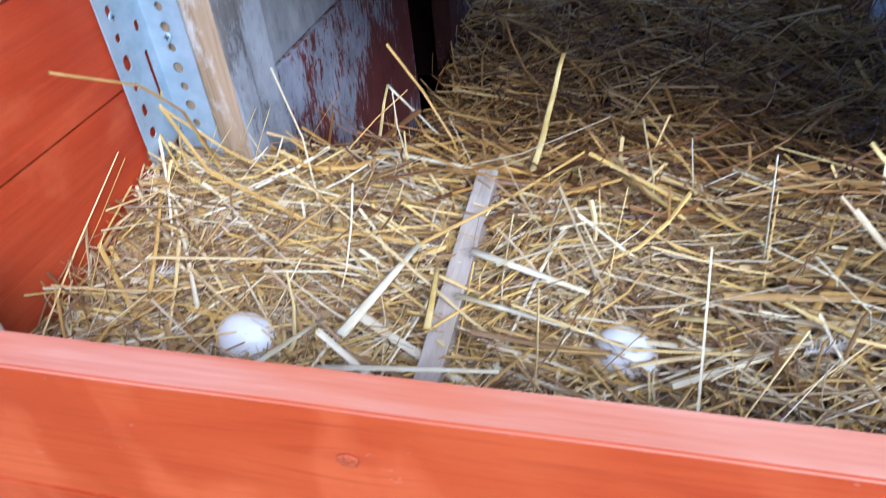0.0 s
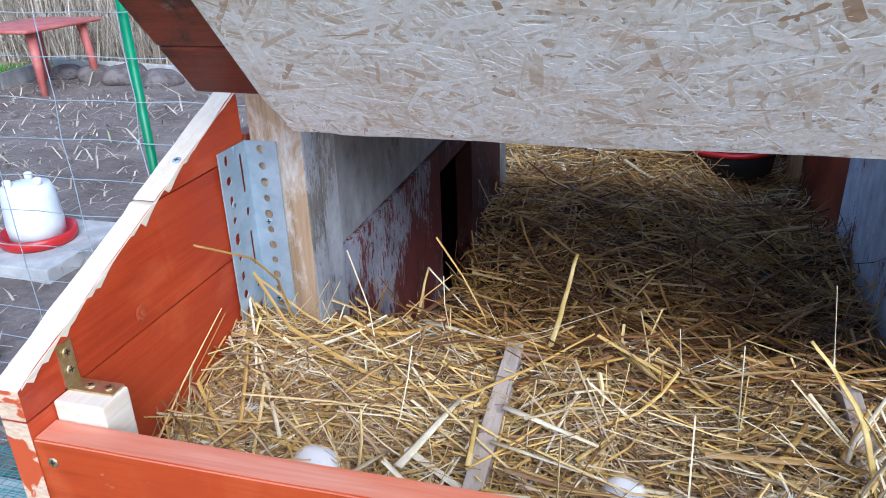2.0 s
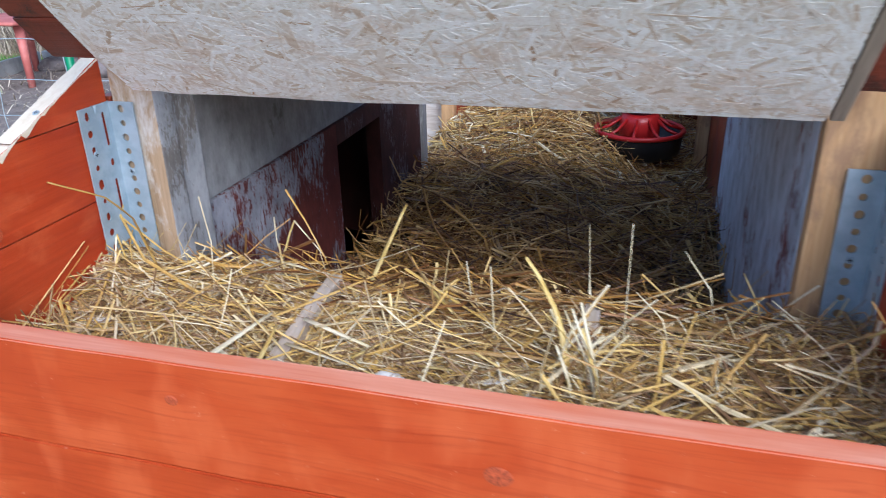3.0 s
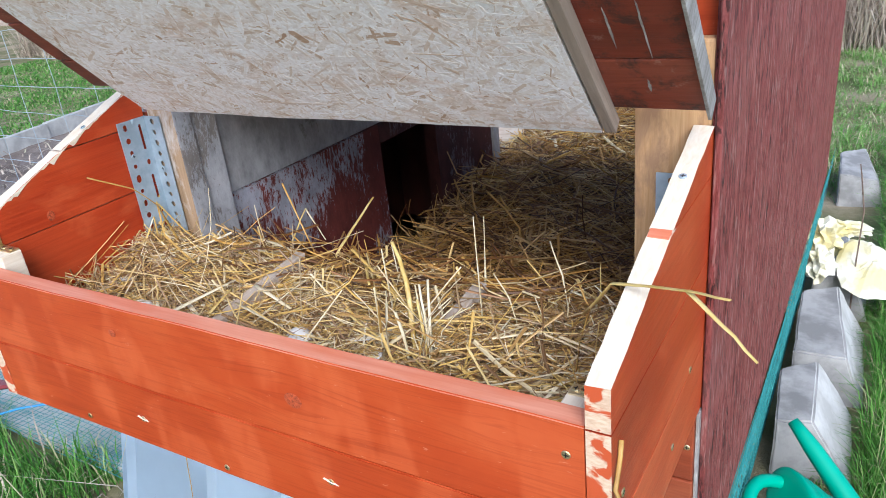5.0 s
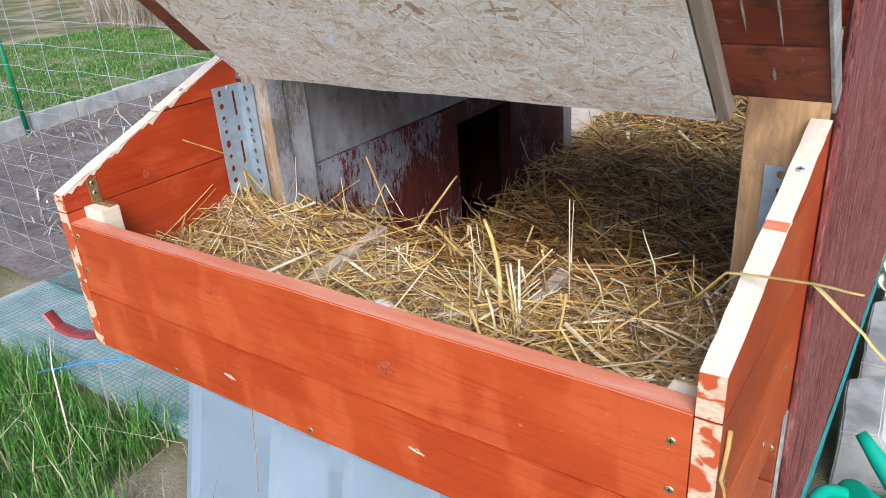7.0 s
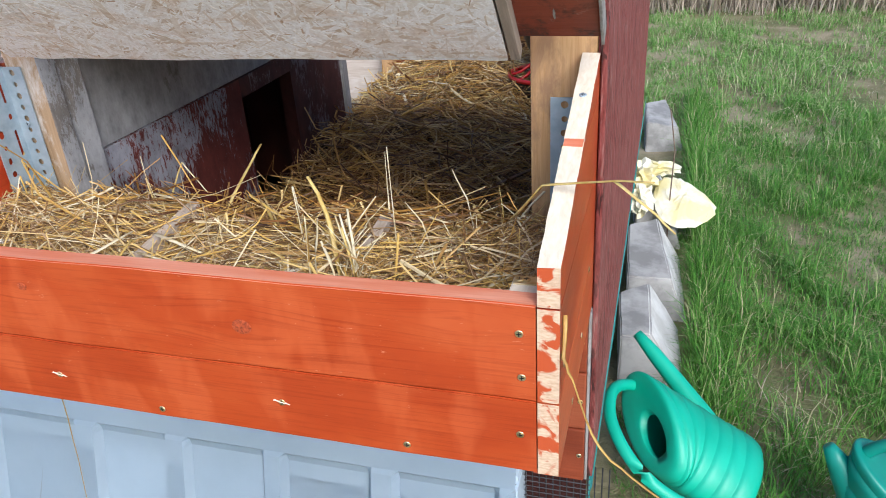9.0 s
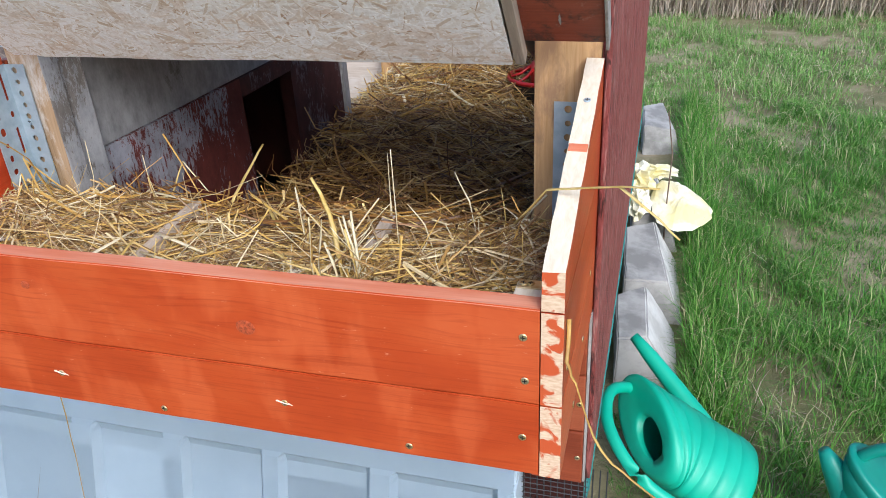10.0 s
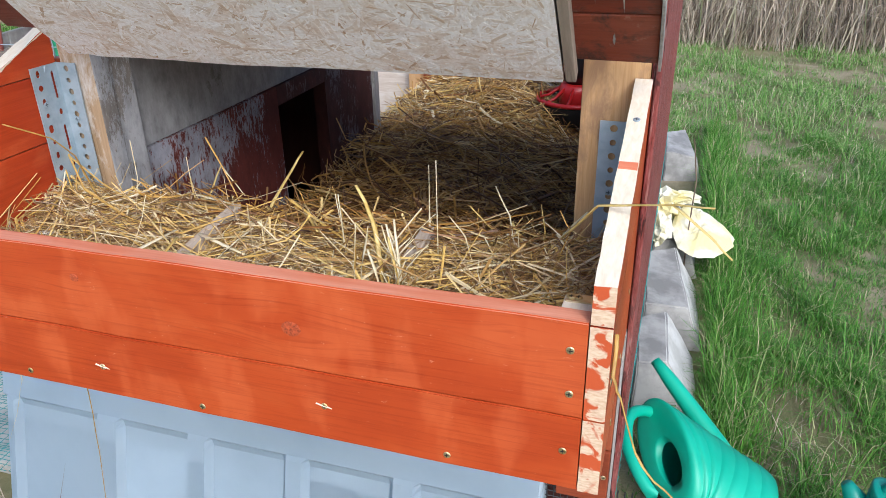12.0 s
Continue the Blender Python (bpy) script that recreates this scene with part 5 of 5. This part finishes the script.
for k in range(68):
    y = 0.42 + k * 0.0325
    net_cord([(0.036 - 0.008 * (6 - i) + 0.005 * noise.noise((y * 3, i, 0)), y + 0.004 * noise.noise((y * 2, i, 5)), 0.02 + i * 0.088) for i in range(7)])
for k in range(18):
    zz = 0.02 + k * 0.031
    net_cord([(0.036 - 0.0028 * max(0, 17 - k) + 0.005 * noise.noise((0.42 + i * 0.3, k, 2)), 0.42 + i * 0.3, zz + 0.006 * noise.noise((i, k, 3))) for i in range(9)])

# ---------------------------------------------------------------- fence on the run
fence = thing("wire_fence", "knotted wire fence with green posts round the chicken run", "fence", at=(-2.5, 1.05, 0.0))
FINV = Matrix.Translation((2.5, -1.05, 0.0))


def fence_wire(pts, r):
    bm = bmesh.new()
    tube(bm, pts, r, 5, cap=False)
    bmesh.ops.transform(bm, verts=bm.verts[:], matrix=FINV)
    return part("wire", bm, WIRE, fence)


for k in range(14):
    zz = 1.37 - k * 0.098
    fence_wire([(-1.06 - i * 0.12, 1.05 + 0.008 * noise.noise((i * 0.7, k, 0)), zz + 0.008 * noise.noise((i * 0.4, k, 4)) - 0.004 * (i % 2)) for i in range(60)], 0.0013)
for k in range(32):
    x = -1.23 - k * 0.22
    fence_wire([(x + 0.012 * noise.noise((k, i * 0.8, 1)), 1.05, 1.37 - i * 0.098) for i in range(14)], 0.0013)
for x in (-1.67, -5.0, -8.0):
    bm = bmesh.new()
    tube(bm, [(x + 0.01, 1.07, 0), (x, 1.07, 1.5)], 0.011, 12)
    bmesh.ops.transform(bm, verts=bm.verts[:], matrix=FINV)
    part("fence_post", bm, GREEN_POST, fence, "green coated steel post", True)

for y in (2.5,):
    bm = bmesh.new()
    tube(bm, [(-6.46, y, 0), (-6.5, y, 1.25)], 0.02, 10)
    tagged(link("fence_post", bm, GREEN_POST, None, "green steel fence post standing in the dirt", True), category="fence post", group="far fence posts")

# ---------------------------------------------------------------- run: kerb, table, drinker
kerb = thing("kerb_edging", "low concrete edging slabs round the chicken run", "edging", at=(-6.7, 3.0, 0.0), kind="structure")
bmk = box(-0.03, 0.03, -0.245, 0.245, 0.0, 0.2, 0.006)
mek = bpy.data.meshes.new("edging_slab")
bmk.to_mesh(mek)
bmk.free()
mek.materials.append(SLAB)
for k in range(18):
    ob = new("edging_slab", mek)
    ob.parent = kerb
    y = -1.6 + k * 0.49
    ob.matrix_basis = pose(kerb_x(y) + 6.7 + 0.008 * math.sin(k * 2.1), y - 3.0, -0.02 + 0.006 * math.sin(k * 1.7), 0, 0, 11.6 + 0.8 * math.sin(k))
for k in range(11):
    ob = new("edging_slab", mek)
    ob.parent = kerb
    ob.matrix_basis = pose(-0.45 + k * 0.49, 3.98 - k * 0.075, -0.02, 0, 0, 81.3 + math.sin(k))


def red_table():
    t = thing("plastic_table", "faded red low plastic table standing on the dirt", "table", at=(-6.78, 6.17, 0.02))
    part("tabletop", box(-0.42, 0.42, -0.55, 0.55, 0.63, 0.67, 0.018), TABLE_RED, t, "", True)
    for x in (-0.3, 0.3):
        for y in (-0.36, 0.36):
            bm = bmesh.new()
            tube(bm, [(x * 1.12, y * 1.12, 0), (x, y, 0.62)], 0.035, 8, 0.05)
            part("leg", bm, TABLE_RED, t, "", True)


red_table()


def drinker():
    d = thing("poultry_drinker", "white plastic poultry drinker on a red tray", "drinker", at=(-3.48, 2.42, 0.1))
    part("tray", lathe([(0.001, 0.0), (0.17, 0.0), (0.185, 0.02), (0.185, 0.06), (0.175, 0.06), (0.165, 0.02), (0.001, 0.015)], 32), RED_PLASTIC, d, "red tray", True)
    part("tank", lathe([(0.13, 0.02), (0.135, 0.1), (0.125, 0.26), (0.11, 0.3), (0.04, 0.315), (0.001, 0.316)], 32), MILK_PLASTIC, d, "milky white tank", True)
    for a in (0.0, 2.1, 4.2):
        bm = lathe([(0.02, 0.0), (0.02, 0.03), (0.012, 0.036)], 12)
        bmesh.ops.translate(bm, verts=bm.verts[:], vec=(0.08 * math.cos(a), 0.08 * math.sin(a), 0.305))
        part("foot", bm, MILK_PLASTIC, d, "", True)


drinker()
bm = box(-3.78, -3.18, 2.12, 2.72, 0.0, 0.1, 0.01)
tagged(link("paving_slab", bm, SLAB, None, "grey concrete slab lying on the dirt"), category="slab")
for k, (x, y, r) in enumerate(((-6.5, 6.62, 0.2), (-6.05, 6.55, 0.24), (-5.55, 6.45, 0.2), (-6.95, 6.7, 0.18), (-6.35, 4.3, 0.13))):
    bm = bmesh.new()
    bmesh.ops.create_icosphere(bm, subdivisions=3, radius=r)
    for v in bm.verts:
        v.co *= 1 + 0.3 * noise.noise(v.co * 5 + Vector((k * 3, 0, 0)))
        v.co.z *= 0.55
    ob = link("field_stone", bm, STONE, None, "rounded dark field stone on the dirt", True)
    ob.location = (x, y, r * 0.4)
    tagged(ob, category="stone", group="stones by the edging")

# slab strip with flattened netting below the box
bm = box(-3.4, -1.25, 0.55, 0.95, 0.0, 0.05, 0.008)
tagged(link("slab_strip", bm, SLAB, None, "pale concrete strip along the run fence"), category="slab", kind="structure")
bm = bmesh.new()
for k in range(40):
    y = 0.5 + k * 0.014
    tube(bm, [(-3.3 + i * 0.16, y + 0.02 * noise.noise((i * 0.5, k * 0.3, 1)), 0.062 + 0.025 * (0.5 + noise.noise((i * 0.6, k * 0.2, 0)))) for i in range(13)], 0.0012, 3, cap=False)
for k in range(70):
    x = -3.3 + k * 0.028
    tube(bm, [(x + 0.015 * noise.noise((k, i, 1)), 0.5 + i * 0.14, 0.062 + 0.025 * (0.5 + noise.noise((k * 0.1, i * 0.6, 0)))) for i in range(5)], 0.0012, 3, cap=False)
tagged(link("flattened_net", bm, NET, None, "teal net lying folded on the concrete strip"), category="net")
bm = bmesh.new()
tube(bm, [(-2.5, 0.45, 0.1), (-2.35, 0.56, 0.13), (-2.2, 0.7, 0.12)], 0.004, 6)
tagged(link("twine", bm, BLUE_TWINE, None, "short piece of bright blue twine"), category="twine")

# maroon handle reaching out beside the box
bm = bmesh.new()
pts = [(-1.03, 0.02, 0.925), (-1.07, 0.01, 0.915), (-1.105, 0.0, 0.915), (-1.135, -0.008, 0.925), (-1.155, -0.012, 0.95)]
tube(bm, pts, 0.016, 8, 0.012, 0.35)
tagged(link("handle", bm, DARK_METAL, None, "curved maroon lacquered handle under the box"), category="handle")


# ---------------------------------------------------------------- grass and reeds
def blades(name, n, place, height, width, mat, label, lean=0.5):
    x, y, keep = place(n)
    x, y = x[keep], y[keep]
    n = len(x)
    h = height * rng.gamma(6.0, 1 / 6.0, n) * (1.05 - 0.5 * np.tanh(patchy(1.9 * x, 1.9 * y)) * (height < 0.1))
    a = rng.uniform(0, 2 * np.pi, n)
    ln = rng.choice((-1.0, 1.0), n) * lean * (0.35 + 1.0 * rng.random(n))
    w = width * rng.uniform(0.6, 1.3, n)
    side = np.stack([-np.sin(a), np.cos(a), np.zeros(n)], 1) * w[:, None] / 2
    fwd = np.stack([np.cos(a), np.sin(a), np.zeros(n)], 1)
    base = np.stack([x, y, np.full(n, -0.004)], 1)
    mid = base + fwd * (ln * h * 0.35)[:, None] + np.array([0, 0, 0.6]) * h[:, None]
    tip = base + fwd * (ln * h)[:, None] + np.array([0, 0, 1.0]) * (h * np.cos(np.clip(ln, -1, 1)))[:, None]
    v = np.stack([base - side, base + side, mid + side * 0.8, mid - side * 0.8, tip], 1).reshape(-1, 3)
    i = (np.arange(n) * 5)[:, None]
    me = bpy.data.meshes.new(name)
    me.from_pydata(v.tolist(), [], (i + np.array([[0, 1, 2, 3]])).tolist() + (i + np.array([[3, 2, 4]])).tolist())
    me.materials.append(mat)
    ob = new(name, me)
    return tagged(ob, label, "grass", kind="stuff")


def patchy(x, y):
    return np.sin(2.3 * x + 0.7 * y) + np.sin(1.7 * y - 1.1 * x + 2) + 0.7 * np.sin(5 * x + 4 * y) + 0.6 * np.sin(11 * x - 7 * y) + 0.5 * np.sin(9 * y + 13 * x)


def tufts(x0, x1, y0, y1, n, spread, each):
    """Blade feet gathered in tufts."""
    m = n // each
    cx, cy = np.repeat(rng.uniform(x0, x1, m), each), np.repeat(rng.uniform(y0, y1, m), each)
    return cx + rng.normal(0, spread, m * each), cy + rng.normal(0, spread, m * each)


def lawn_near(n):
    x, y = tufts(0.05, 3.2, 0.2, 3.9, n, 0.022, 22)
    return x, y, (patchy(x, y) + rng.normal(0, 0.7, len(x)) < 0.45) & (x > 0.045)


def lawn_far(n):
    x, y = tufts(-0.6, 8.0, 3.6, 8.2, n, 0.04, 18)
    return x, y, patchy(x, y) + rng.normal(0, 0.7, len(x)) < 1.0


def verge(n):
    x, y = 0.262 + rng.gamma(2, 0.035, n), rng.uniform(1.15, 4.6, n)
    return x, y, x < 1.0


def corner_grass(n):
    x, y = rng.uniform(-2.9, -0.85, n), rng.uniform(-1.1, 0.6, n)
    return x, y, (y < 0.52 + 0.05 * np.sin(9 * x)) & (x < -1.3 + 0.5 * np.sign(0.2 - y))


def left_lawn(n):
    x, y = rng.uniform(-13, -6.2, n), rng.uniform(1.2, 7.4, n)
    return x, y, x < kerb_x(y) - 0.05


def lawn_clumps(n):
    x, y = tufts(0.3, 3.3, 0.2, 4.6, n, 0.03, 60)
    return x, y, (patchy(x, y) + rng.normal(0, 0.5, len(x)) < 0.5) & (x > 0.3)


def thatch(n):
    x, y = rng.uniform(0.3, 4.0, n), rng.uniform(0.2, 7.5, n)
    return x, y, patchy(x, y) + rng.normal(0, 0.6, n) > 0.0


blades("grass", 130000, lawn_near, 0.034, 0.0024, GRASS, "short green grass of the lawn", 1.2)
blades("grass", 95000, lawn_clumps, 0.07, 0.0028, GRASS, "denser green grass clumps in the lawn", 1.0)
blades("dry_grass", 12000, thatch, 0.034, 0.0022, REED, "dry straw-coloured thatch between the clumps", 2.6)
blades("grass", 110000, lawn_far, 0.06, 0.0045, PALE_GRASS, "paler green grass of the far lawn", 1.3)
blades("tall_grass", 9000, verge, 0.115, 0.003, GRASS, "tall uncut grass along the blocks", 0.7)
blades("tall_grass", 19000, corner_grass, 0.12, 0.0048, GRASS, "tall green grass beside the concrete strip", 0.6)
blades("grass", 60000, left_lawn, 0.035, 0.011, GRASS, "green grass beyond the run", 1.0)


def reed_bed(n):
    x = rng.uniform(-14, 12, n)
    y = 8.0 + rng.gamma(2.0, 0.8, n)
    return x, y, x < 50


def reed_front(n):
    x = rng.uniform(-14, 12, n)
    y = 7.6 + rng.gamma(2.0, 0.3, n)
    return x, y, x < 50


blades("reed_bed", 26000, reed_bed, 1.5, 0.014, REED, "tall dry brown reeds behind the plot", 0.3)
blades("reed_bed", 16000, reed_front, 0.6, 0.012, REED, "bent dry grass at the foot of the reeds", 0.9)
bm = bmesh.new()
bmesh.ops.create_grid(bm, x_segments=2, y_segments=2, size=0.5)
bmesh.ops.transform(bm, verts=bm.verts[:], matrix=Matrix.Translation((0, 12.5, 1.2)) @ pose(0, 0, 0, 90, 0, 0) @ Matrix.Diagonal((60, 2.6, 1, 1)))
tagged(link("backdrop", bm, simple("far_reeds", (0.26, 0.21, 0.17), (0.44, 0.37, 0.3), 0.95, 0, 3.0, 0, 0.1), None, "dense brown reeds far behind"), category="backdrop", kind="structure")


def dry_corner(n):
    x, y = rng.uniform(-2.2, -0.95, n), rng.uniform(-0.35, 0.5, n)
    return x, y, x < 0


def yard_scraps(n):
    x, y = rng.uniform(-7.2, -1.1, n), rng.uniform(1.1, 6.7, n)
    return x, y, x > kerb_x(y) + 0.1


blades("dry_grass", 90, dry_corner, 0.26, 0.005, REED, "pale dry stalks among the tall grass", 0.7)
scraps = blades("yard_scraps", 2600, yard_scraps, 0.06, 0.012, REED, "scattered straw scraps and chips on the dirt", 3.0)
scraps.location.z = 0.035
bm = bmesh.new()
tube(bm, [(0.17, 2.38, 0.0), (0.168, 2.37, 0.25), (0.172, 2.36, 0.46), (0.15, 2.35, 0.6), (0.142, 2.35, 0.64)], 0.004, 6, 0.002)
tagged(link("dry_twig", bm, simple("brown_twig", (0.12, 0.08, 0.06), (0.22, 0.16, 0.12), 0.8, 0, 30), None, "thin brown dry weed stem by the blocks"), category="twig")
